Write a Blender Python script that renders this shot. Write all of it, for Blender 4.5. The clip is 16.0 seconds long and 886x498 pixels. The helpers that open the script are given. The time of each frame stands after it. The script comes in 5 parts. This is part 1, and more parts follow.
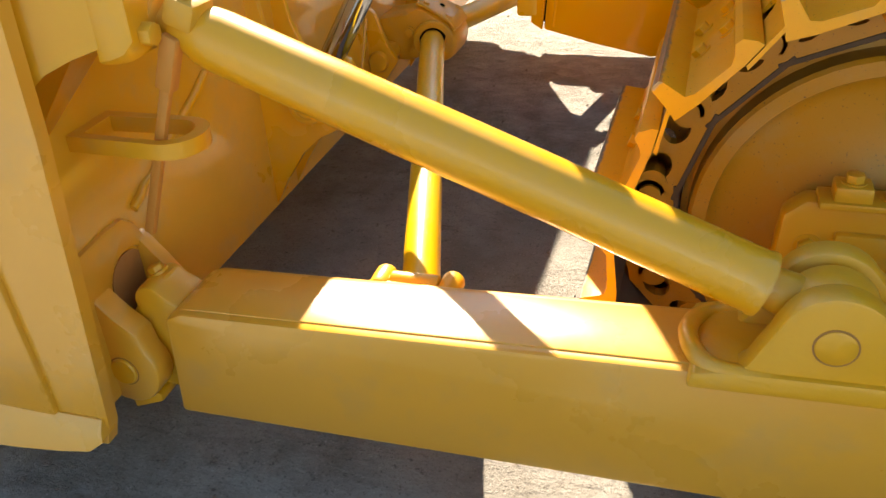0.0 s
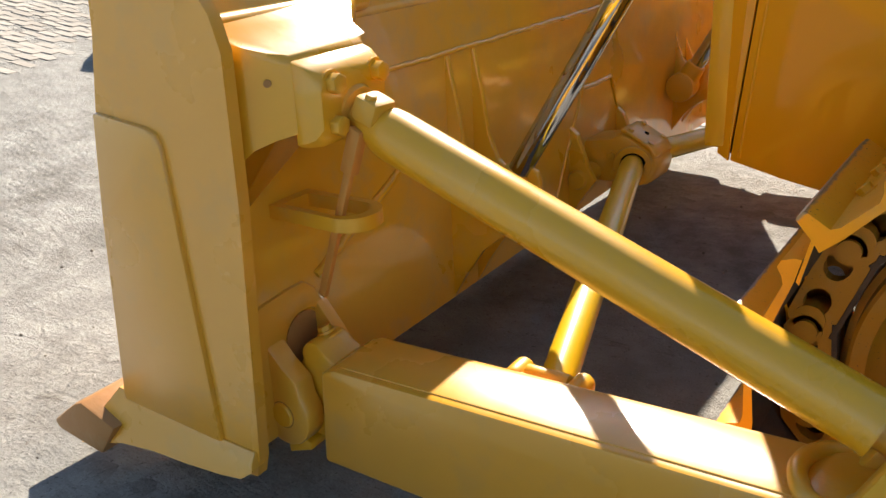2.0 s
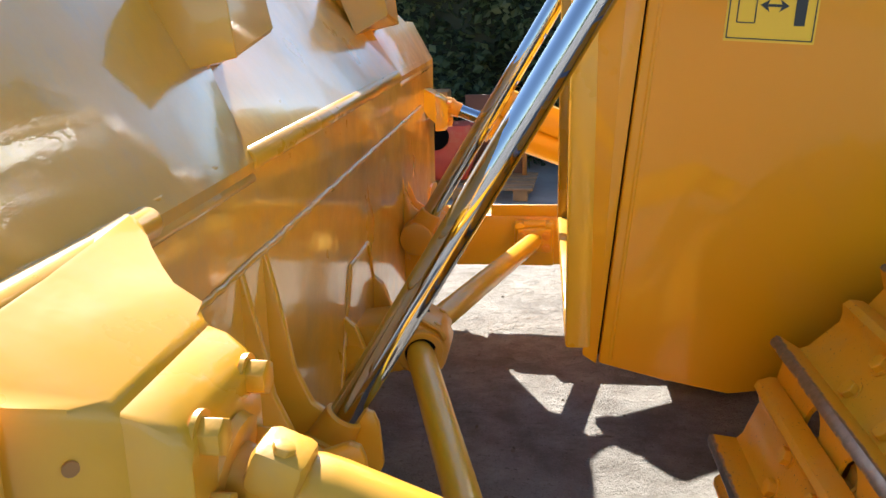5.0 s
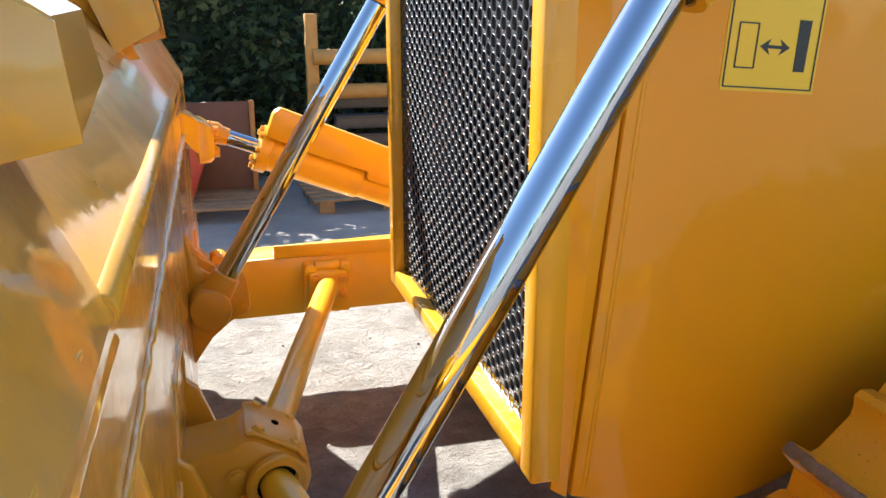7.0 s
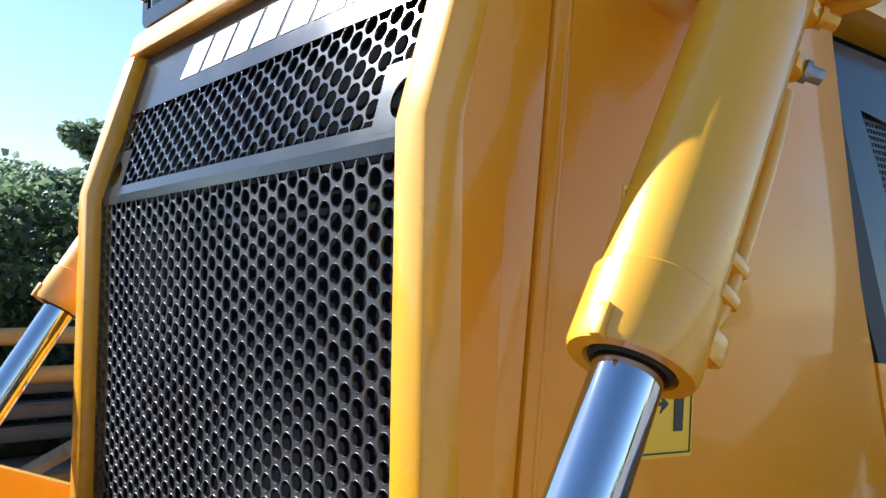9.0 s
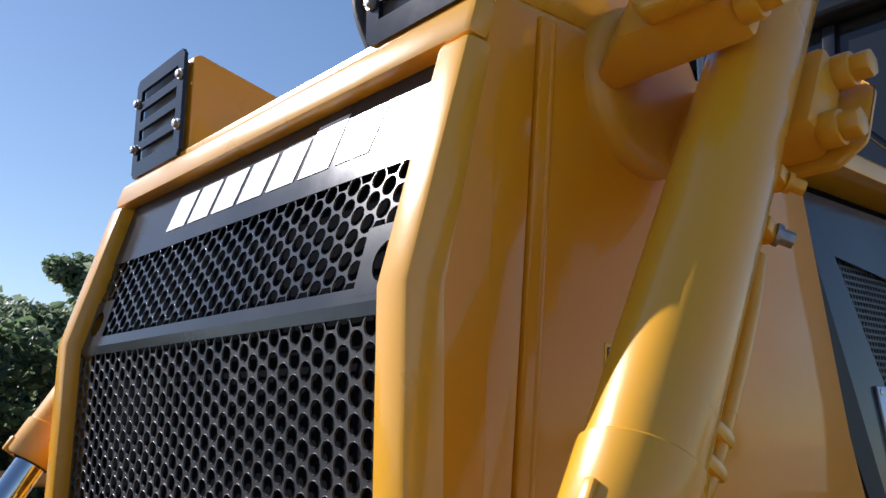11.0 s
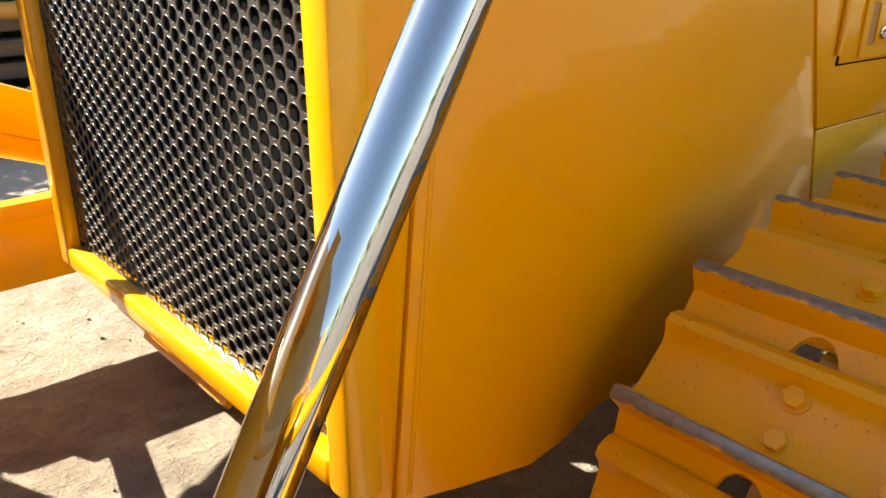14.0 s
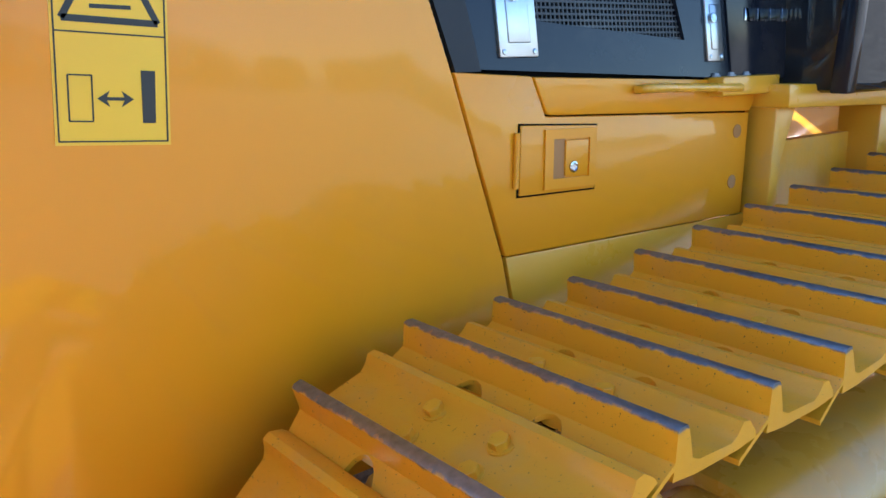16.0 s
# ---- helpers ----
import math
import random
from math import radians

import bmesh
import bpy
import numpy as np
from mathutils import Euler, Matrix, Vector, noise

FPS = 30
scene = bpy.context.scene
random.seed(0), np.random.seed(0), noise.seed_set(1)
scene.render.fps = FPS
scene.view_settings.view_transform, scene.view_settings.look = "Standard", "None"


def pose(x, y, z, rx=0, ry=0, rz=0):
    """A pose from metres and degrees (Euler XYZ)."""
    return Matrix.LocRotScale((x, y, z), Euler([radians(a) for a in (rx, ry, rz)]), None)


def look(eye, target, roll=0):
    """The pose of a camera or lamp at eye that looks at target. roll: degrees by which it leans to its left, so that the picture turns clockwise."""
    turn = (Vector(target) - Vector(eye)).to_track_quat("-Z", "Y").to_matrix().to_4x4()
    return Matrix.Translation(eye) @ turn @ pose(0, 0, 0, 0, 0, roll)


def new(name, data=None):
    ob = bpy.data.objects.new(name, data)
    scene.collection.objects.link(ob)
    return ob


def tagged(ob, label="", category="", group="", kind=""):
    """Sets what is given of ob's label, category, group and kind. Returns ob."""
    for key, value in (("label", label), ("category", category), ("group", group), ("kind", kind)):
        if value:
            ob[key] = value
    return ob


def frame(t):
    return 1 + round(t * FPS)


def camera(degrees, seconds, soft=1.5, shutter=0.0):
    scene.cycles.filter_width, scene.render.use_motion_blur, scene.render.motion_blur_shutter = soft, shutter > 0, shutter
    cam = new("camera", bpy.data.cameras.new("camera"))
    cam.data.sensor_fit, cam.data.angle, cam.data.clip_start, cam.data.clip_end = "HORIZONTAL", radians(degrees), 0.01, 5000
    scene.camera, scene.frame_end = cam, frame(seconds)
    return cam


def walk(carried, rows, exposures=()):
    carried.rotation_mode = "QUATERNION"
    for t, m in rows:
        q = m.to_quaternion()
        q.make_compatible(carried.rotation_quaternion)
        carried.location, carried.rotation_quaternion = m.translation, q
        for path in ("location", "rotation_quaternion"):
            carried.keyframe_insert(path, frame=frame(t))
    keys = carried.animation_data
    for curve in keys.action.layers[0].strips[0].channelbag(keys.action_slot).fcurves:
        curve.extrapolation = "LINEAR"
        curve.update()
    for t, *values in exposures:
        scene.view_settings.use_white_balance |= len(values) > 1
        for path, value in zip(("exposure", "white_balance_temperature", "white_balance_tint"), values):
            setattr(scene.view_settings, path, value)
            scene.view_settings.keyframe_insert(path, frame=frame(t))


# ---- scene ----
cam = camera(56.2, 16.0)
PATH = [
    (0, (0.477, -2.757, 1.208), (-0.077, -1.115, 0.21), -3.6),
    (0.5, (0.65, -2.822, 1.206), (-0.3, -1.337, 0.261), -3.4),
    (1, (0.71, -2.834, 1.196), (-0.44, -1.407, 0.395), -3.5),
    (1.5, (0.711, -2.818, 1.195), (-0.414, -1.345, 0.442), -3.4),
    (2, (0.696, -2.802, 1.196), (-0.399, -1.283, 0.495), -2.8),
    (2.5, (0.671, -2.788, 1.204), (-0.442, -1.208, 0.688), -2.2),
    (3, (0.6, -2.728, 1.213), (-0.497, -1.131, 0.716), -2.5),
    (3.5, (0.403, -2.629, 1.266), (-0.629, -0.985, 0.781), -2.3),
    (4, (0.223, -2.534, 1.303), (-0.47, -0.724, 0.813), -0.5),
    (4.2, (0.175, -2.474, 1.31), (-0.384, -0.619, 0.815), -0.6),
    (6.3, (-0.396, -2.047, 1.367), (-0.154, -0.132, 0.845), -0.5),
    (6.5, (-0.415, -1.956, 1.385), (-0.045, -0.062, 0.856), -0.3),
    (7, (-0.473, -1.755, 1.401), (0.026, 0.104, 0.86), -0.1),
    (7.5, (-0.554, -1.563, 1.426), (0.093, 0.247, 0.872), -0.6),
    (8, (-0.611, -1.36, 1.439), (0.395, 0.279, 0.891), 0.4),
    (8.5, (-0.54, -1.247, 1.496), (0.645, 0.33, 1.168), 0.8),
    (8.7, (-0.53, -1.254, 1.506), (0.685, 0.323, 1.32), 1.0),
    (9, (-0.53, -1.252, 1.508), (0.745, 0.286, 1.587), 0.8),
    (9.5, (-0.532, -1.255, 1.535), (0.753, 0.26, 1.771), 0.2),
    (9.7, (-0.532, -1.256, 1.538), (0.753, 0.26, 1.778), 0.2),
    (11.8, (-0.529, -1.264, 1.548), (0.757, 0.23, 2.005), 0.2),
    (12, (-0.529, -1.267, 1.536), (0.759, 0.235, 1.825), 0.3),
    (12.3, (-0.528, -1.272, 1.505), (0.776, 0.244, 1.521), 0.4),
    (12.6, (-0.526, -1.28, 1.445), (0.771, 0.224, 1.236), 0.4),
    (13, (-0.546, -1.291, 1.393), (0.726, 0.176, 0.911), -0.0),
    (13.5, (-0.538, -1.288, 1.363), (0.716, 0.148, 0.761), -0.1),
    (14, (-0.512, -1.363, 1.371), (0.705, 0.044, 0.639), -0.1),
    (14.5, (-0.422, -1.504, 1.381), (0.784, -0.105, 0.613), -0.2),
    (15, (-0.251, -1.701, 1.364), (0.917, -0.265, 0.607), -1.3),
    (15.3, (-0.134, -1.803, 1.365), (1.032, -0.376, 0.589), -0.7),
    (15.5, (-0.082, -1.848, 1.376), (1.092, -0.429, 0.595), -0.3),
    (16, (-0.021, -1.908, 1.403), (1.177, -0.371, 0.952), -1.4),
]
walk(cam, [(t, look(eye, target, roll)) for t, eye, target, roll in PATH],
     exposures=[(0, 2.04, 8400, 11), (0.5, 1.60, 8300, 10), (1, 1.28, 8000, 10), (1.5, 1.25, 7700, 10), (2.5, 1.45, 6800, 10),
                (3, 1.45, 6700, 10), (4.2, 1.63, 6800, 10), (6.3, 1.75, 6300, 10), (7.5, 1.87, 6700, 10), (8.5, 1.77, 7200, 10),
                (9, 1.42, 5900, 10), (9.7, 0.82, 6100, 14), (11.8, 0.55, 6400, 16), (12.3, 1.12, 7300, 12), (12.8, 1.72, 8900, 10),
                (13.5, 1.97, 8900, 10), (14.5, 2.03, 9100, 10), (15.5, 2.2, 7500, 10), (16, 2.3, 5700, 10)])

# ---- light ----
SUN_WAY = Vector((-0.57, 1.25, 1.0)).normalized()
world = bpy.data.worlds.new("sky")
scene.world = world
world.use_nodes = True
wn = world.node_tree.nodes
sky = wn.new("ShaderNodeTexSky")
sky.sky_type = "NISHITA"
sky.sun_disc = False
sky.sun_elevation = math.asin(SUN_WAY.z)
sky.sun_rotation = math.atan2(SUN_WAY.x, SUN_WAY.y)
sky.air_density = 1.2
sky.dust_density = 0.3
sky.ozone_density = 4.0
sky.altitude = 200
wn["Background"].inputs["Strength"].default_value = 0.08
world.node_tree.links.new(sky.outputs[0], wn["Background"].inputs["Color"])
sun = new("sun", bpy.data.lights.new("sun", "SUN"))
sun.data.energy = 5.0
sun.data.angle = radians(0.53)
sun.data.color = (1.0, 0.975, 0.935)
sun.matrix_world = look(SUN_WAY * 30, (0, 0, 0))


# ---- materials ----
class Mat:
    """A node material with short ways to add nodes."""

    def __init__(self, name, rough=0.5, metal=0.0, coat=0.0):
        self.m = bpy.data.materials.new(name)
        self.m.use_nodes = True
        self.t = self.m.node_tree
        self.b = self.t.nodes["Principled BSDF"]
        self.b.inputs["Roughness"].default_value = rough
        self.b.inputs["Metallic"].default_value = metal
        self.b.inputs["Coat Weight"].default_value = coat
        self.b.inputs["Coat Roughness"].default_value = 0.06
        self.coord = self.add("ShaderNodeTexCoord").outputs["Object"]

    def add(self, kind, **inputs):
        n = self.t.nodes.new(kind)
        for k, v in inputs.items():
            self.put(v, n.inputs[k.replace("_", " ")])
        return n

    def put(self, v, socket):
        if isinstance(v, bpy.types.NodeSocket):
            self.t.links.new(v, socket)
        elif isinstance(v, tuple) and len(v) == 3 and socket.type == "RGBA":
            socket.default_value = (*v, 1)
        else:
            socket.default_value = v

    def noise(self, scale, detail=4.0, rough=0.55, stretch=None):
        vec = self.coord
        if stretch:
            vec = self.add("ShaderNodeMapping", Vector=vec, Scale=stretch).outputs[0]
        return self.add("ShaderNodeTexNoise", Vector=vec, Scale=scale, Detail=detail, Roughness=rough).outputs["Fac"]

    def ramp(self, fac, *stops):
        n = self.add("ShaderNodeValToRGB", Fac=fac)
        e = n.color_ramp.elements
        while len(e) < len(stops):
            e.new(0.5)
        for el, (pos, col) in zip(e, stops):
            el.position = pos
            el.color = (*col, 1) if isinstance(col, tuple) else (col, col, col, 1)
        return n.outputs["Color"]

    def mix(self, fac, a, b):
        n = self.t.nodes.new("ShaderNodeMix")
        n.data_type = "RGBA"
        self.put(fac, n.inputs[0])
        self.put(a, n.inputs[6])
        self.put(b, n.inputs[7])
        return n.outputs[2]

    def color(self, v):
        self.put(v, self.b.inputs["Base Color"])
        return self

    def rough(self, v):
        self.put(v, self.b.inputs["Roughness"])
        return self

    def bump(self, h, strength=0.3, distance=0.005):
        n = self.add("ShaderNodeBump", Height=h, Strength=strength, Distance=distance)
        self.t.links.new(n.outputs[0], self.b.inputs["Normal"])
        return self


def paint(name, a, b, rough=0.22, coat=0.4, orange_peel=0.12, dirt=0.25, coat_rough=0.05, shine=0.5, patchy=False, flecks=False, worn=None, film=0.0):
    """Sprayed machine paint: slight shade drift, orange peel, dust in patches."""
    m = Mat(name, rough, 0, coat)
    m.b.inputs["Coat Roughness"].default_value = coat_rough
    m.b.inputs["Specular IOR Level"].default_value = shine
    base = m.mix(m.noise(1.7, 3), a, b)
    if film:
        base = m.mix(m.ramp(m.noise(2.6, 5, 0.6), (0.3, film * 0.6), (0.7, film * 1.4)), base, (0.60, 0.42, 0.20))
    dusty = m.ramp(m.noise(6, 6, 0.65), (0.52, 0.0), (0.75, dirt))
    base = m.mix(dusty, base, (0.42, 0.31, 0.16))
    if flecks:
        base = m.mix(m.ramp(m.noise(190, 3), (0.68, 0.0), (0.71, 1.0)), base, (0.08, 0.04, 0.02))
    if worn:
        z = m.add("ShaderNodeSeparateXYZ", Vector=m.coord).outputs["Z"]
        ragged = m.t.nodes.new("ShaderNodeMath")
        m.put(m.noise(26, 5, 0.7), ragged.inputs[0])
        ragged.operation = "MULTIPLY_ADD"
        ragged.inputs[1].default_value = 0.022
        m.put(z, ragged.inputs[2])
        bare = m.ramp(ragged.outputs[0], (worn, 0.0), (worn + 0.002, 1.0))
        base = m.mix(bare, base, m.mix(m.noise(60, 4), (0.13, 0.13, 0.14), (0.38, 0.38, 0.39)))
        m.put(bare, m.b.inputs["Metallic"])
    if patchy:
        m.put(m.ramp(m.noise(2.2, 6, 0.65), (0.36, 0.35), (0.56, 1.0)), m.b.inputs["Coat Weight"])
        base = m.mix(m.ramp(m.noise(1.5, 7, 0.7), (0.46, 0.0), (0.64, 0.34)), base, (0.50, 0.36, 0.15))
    m.color(base)
    m.rough(m.ramp(m.noise(4, 5), (0.3, rough * 0.8), (0.75, min(1, rough * 1.5))))
    m.bump(m.noise(45, 3), orange_peel, 0.002)
    wave = m.add("ShaderNodeBump", Height=m.noise(16, 5, 0.6) if patchy else m.noise(5, 2), Strength=0.13 if patchy else 0.10, Distance=0.006 if patchy else 0.004)
    m.t.links.new(wave.outputs[0], m.b.inputs["Coat Normal"])
    return m.m


YELLOW = paint("yellow_machine_paint", (0.79, 0.374, 0.008), (0.74, 0.345, 0.007), 0.28, 0.5, 0.12, 0.2, 0.07, film=0.04)
DUSTY = paint("dust_filmed_yellow_paint", (0.78, 0.350, 0.012), (0.71, 0.312, 0.012), 0.27, 0.85, 0.12, 0.3, 0.30, film=0.10)
# paler copy of the yellow: brighter light on far parts is in the colour
LIT_YELLOW = paint("paler_lit_yellow_paint", (0.78, 0.452, 0.014), (0.73, 0.415, 0.013), 0.34, 0.3, 0.2, 0.25, 0.08)
GLOSS = paint("glossy_yellow_paint", (0.81, 0.315, 0.005), (0.78, 0.300, 0.004), 0.34, 0.44, 0.02, 0.05, 0.05, 0.25)
BLADE = paint("worn_glossy_blade_paint", (0.78, 0.376, 0.007), (0.72, 0.345, 0.007), 0.32, 0.6, 0.08, 0.35, 0.03, patchy=True, film=0.08)
GUARD = paint("smooth_guard_paint", (0.77, 0.372, 0.008), (0.72, 0.340, 0.008), 0.30, 0.8, 0.03, 0.25, 0.06, film=0.12)
CAST = paint("yellow_painted_casting", (0.77, 0.362, 0.007), (0.71, 0.332, 0.007), 0.36, 0.15, 0.5, 0.35, film=0.06)
ORANGE = paint("orange_yellow_track_paint", (0.56, 0.245, 0.012), (0.46, 0.195, 0.012), 0.42, 0.1, 0.5, 0.35, flecks=True)
SHOEPAINT = paint("worn_track_shoe_paint", (0.86, 0.372, 0.009), (0.80, 0.338, 0.008), 0.42, 0.15, 0.4, 0.25, flecks=True, worn=0.0745)
# real brown wear on edges; also colours in the shade of holes and arch
RUST_AND_SHADE = paint("brown_wear_and_shade_paint", (0.44, 0.19, 0.045), (0.32, 0.14, 0.04), 0.5, 0.05, 0.7, 0.6)
RUSTSTAIN = paint("rust_stained_paint", (0.66, 0.29, 0.05), (0.52, 0.21, 0.045), 0.5, 0.05, 0.6, 0.3)
BLACK = paint("black_gloss_paint", (0.009, 0.011, 0.017), (0.014, 0.016, 0.024), 0.14, 0.0, 0.05, 0.03, 0.05, 0.35)
GRILLE = paint("dark_grey_grille_paint", (0.030, 0.033, 0.037), (0.037, 0.040, 0.045), 0.42, 0.0, 0.2, 0.04, 0.05, 0.5)
PANEL = paint("grey_panel_paint", (0.026, 0.029, 0.034), (0.032, 0.036, 0.041), 0.15, 0.0, 0.04, 0.05, 0.05, 0.25)


def plain(name, col, rough=0.5, metal=0.0, spread=0.12, scale=12.0, bump=0.1):
    m = Mat(name, rough, metal)
    dark = tuple(c * (1 - spread) for c in col)
    light = tuple(min(1, c * (1 + spread)) for c in col)
    m.color(m.mix(m.noise(scale, 5), dark, light))
    m.bump(m.noise(scale * 6, 4), bump, 0.003)
    return m.m


CHROME = plain("polished_chrome", (0.46, 0.487, 0.535), 0.03, 1.0, 0.02, 3, 0.01)
# lighter than the sheet: sun caught on the hole edges is in the colour
RIM = plain("sunlit_hole_rim", (0.05, 0.054, 0.06), 0.46, 0.1, 0.2, 30, 0.1)
STEEL = plain("worn_bare_steel", (0.30, 0.31, 0.34), 0.45, 0.7, 0.3, 30, 0.5)
# dark brown that holds both mud and the shade under the shoes
MUD_AND_SHADE = plain("muddy_and_shaded_steel", (0.10, 0.058, 0.032), 0.75, 0, 0.45, 22, 0.7)
RUBBER = plain("black_rubber", (0.015, 0.015, 0.016), 0.6)
# near-black without sheen: shade behind the grille holes is put into the colour
BAY = plain("bay_shade_black", (0.009, 0.0095, 0.011), 0.8)
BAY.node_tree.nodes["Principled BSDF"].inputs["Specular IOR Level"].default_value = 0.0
# matt near-black sheets and discs: shade in gaps and holes put into colour
DARK = plain("hole_and_gap_shade", (0.005, 0.005, 0.005), 0.8)
DARK.node_tree.nodes["Principled BSDF"].inputs["Specular IOR Level"].default_value = 0.0
SIGN = plain("yellow_sign_film", (0.86, 0.52, 0.015), 0.3, 0, 0.03, 8, 0.02)
INK = plain("black_sign_ink", (0.015, 0.014, 0.013), 0.4, 0, 0.1)
BRUSHED = plain("brushed_bright_metal", (0.55, 0.57, 0.60), 0.28, 1.0, 0.1, 40, 0.1)
LENS = plain("grey_lamp_inside", (0.10, 0.09, 0.08), 0.3, 0, 0.2)
CABGLASS = plain("dark_cab_glass", (0.012, 0.014, 0.018), 0.04, 0, 0.1, 3, 0.0)
WHITE = plain("white_film", (0.8, 0.8, 0.78), 0.35, 0, 0.04)


# ---- building helpers ----
def thing(name, label, category, group=""):
    return tagged(new(name), label, category, group)


def part(name, bm, material, parent, label="", smooth=40):
    """Links bm as one mesh object under a thing or a part."""
    me = bpy.data.meshes.new(name)
    bmesh.ops.recalc_face_normals(bm, faces=bm.faces)
    for f in bm.faces:
        f.smooth = True
    for e in bm.edges:
        e.smooth = len(e.link_faces) == 2 and e.calc_face_angle(3) < radians(smooth)
    bm.to_mesh(me)
    bm.free()
    me.materials.append(material)
    ob = new(name, me)
    ob.parent = parent
    if label:
        ob["label"] = label
    return ob


def box(bm, lo, hi, bevel=0.006, m=None):
    """A box between two corners with rounded edges, joined to bm."""
    lo, hi = Vector(lo), Vector(hi)
    got = bmesh.ops.create_cube(bm, size=1, matrix=Matrix.LocRotScale((lo + hi) / 2, None, hi - lo))
    return finish(bm, got["verts"], bevel, m)


def finish(bm, verts, bevel, m, segments=2):
    if bevel:
        edges = list({e for v in verts for e in v.link_edges})
        faces = {f for v in verts for f in v.link_faces}
        edges = [e for e in edges if len(e.link_faces) == 2 and e.calc_face_angle(0) > 0.5]
        got = bmesh.ops.bevel(bm, geom=edges, offset=bevel, segments=segments, profile=0.5, affect="EDGES")
        verts = list({v for f in got["faces"] for v in f.verts} | {v for f in faces if f.is_valid for v in f.verts})
    if m:
        bmesh.ops.transform(bm, matrix=m, verts=verts)
    return bm


def slab(bm, outline, axis, lo, hi, bevel=0.005, m=None):
    """Extrudes an outline of 2D points along an axis ('x': points are (y, z); 'y': (x, z); 'z': (x, y))."""
    def at(p, d):
        return {"x": (d, p[0], p[1]), "y": (p[0], d, p[1]), "z": (p[0], p[1], d)}[axis]
    a = [bm.verts.new(at(p, lo)) for p in outline]
    b = [bm.verts.new(at(p, hi)) for p in outline]
    bm.faces.new(a)
    bm.faces.new(b[::-1])
    for i in range(len(a)):
        j = (i + 1) % len(a)
        bm.faces.new((a[i], b[i], b[j], a[j]))
    bmesh.ops.recalc_face_normals(bm, faces=bm.faces)
    return finish(bm, a + b, bevel, m)


def rod(bm, a, b, r, r2=None, n=32, bevel=0.0):
    """A round bar from a to b."""
    a, b = Vector(a), Vector(b)
    m = Matrix.Translation((a + b) / 2) @ (b - a).to_track_quat("Z", "Y").to_matrix().to_4x4()
    got = bmesh.ops.create_cone(bm, cap_ends=True, segments=n, radius1=r, radius2=r if r2 is None else r2,
                                depth=(b - a).length, matrix=m)
    if bevel:
        edges = [e for e in {e for v in got["verts"] for e in v.link_edges}
                 if len(e.link_faces) == 2 and e.calc_face_angle(0) > 0.8]
        bmesh.ops.bevel(bm, geom=edges, offset=bevel, segments=2, profile=0.5, affect="EDGES")
    return bm


def lathe(bm, a, b, profile, n=40):
    """Turns (along, radius) pairs round the line from a to b; along runs in metres from a."""
    a, b = Vector(a), Vector(b)
    m = Matrix.Translation(a) @ (b - a).to_track_quat("Z", "Y").to_matrix().to_4x4()
    rings = []
    for d, r in profile:
        if r <= 1e-6:
            rings.append([bm.verts.new(m @ Vector((0, 0, d)))])
        else:
            rings.append([bm.verts.new(m @ Vector((r * math.cos(2 * math.pi * i / n), r * math.sin(2 * math.pi * i / n), d)))
                          for i in range(n)])
    for p, q in zip(rings, rings[1:]):
        for i in range(n):
            j = (i + 1) % n
            vs = [p[i % len(p)], p[j % len(p)], q[j % len(q)], q[i % len(q)]]
            vs = list(dict.fromkeys(vs))
            if len(vs) > 2:
                bm.faces.new(vs)
    return bm


def hexbolt(bm, at, way, r=0.018, h=0.014, washer=True):
    """A hexagon bolt head with a washer, standing on a face at that place."""
    at, way = Vector(at), Vector(way).normalized()
    if washer:
        rod(bm, at - way * 0.002, at + way * 0.004, r * 1.3, n=20)
    rod(bm, at, at + way * h, r, n=6, bevel=0.0015)
    return bm


def tube(bm, points, r, n=14):
    """A pipe along a smooth line through the points."""
    pts = [Vector(p) for p in points]
    fine = []
    for i in range(len(pts) - 1):
        p0, p1, p2, p3 = pts[max(i - 1, 0)], pts[i], pts[i + 1], pts[min(i + 2, len(pts) - 1)]
        for k in range(6):
            t = k / 6
            fine.append(0.5 * (2 * p1 + (p2 - p0) * t + (2 * p0 - 5 * p1 + 4 * p2 - p3) * t * t + (3 * p1 - p0 - 3 * p2 + p3) * t ** 3))
    fine.append(pts[-1])
    rings, up = [], Vector((0.13, 0.27, 0.95))
    for i, p in enumerate(fine):
        d = (fine[min(i + 1, len(fine) - 1)] - fine[max(i - 1, 0)]).normalized()
        u = d.cross(up).normalized()
        v = d.cross(u)
        rings.append([bm.verts.new(p + r * (math.cos(2 * math.pi * k / n) * u + math.sin(2 * math.pi * k / n) * v)) for k in range(n)])
    for a, b in zip(rings, rings[1:]):
        for k in range(n):
            j = (k + 1) % n
            bm.faces.new((a[k], a[j], b[j], b[k]))
    bm.faces.new(rings[0])
    bm.faces.new(rings[-1][::-1])
    return bm


def B():
    """An empty mesh to build in."""
    return bmesh.new()


def circle(cx, cy, r, n=24, a0=0.0, a1=360.0):
    k = n if abs(a1 - a0) >= 360 else n - 1
    return [(cx + r * math.cos(radians(a0 + (a1 - a0) * i / k)), cy + r * math.sin(radians(a0 + (a1 - a0) * i / k))) for i in range(n)]

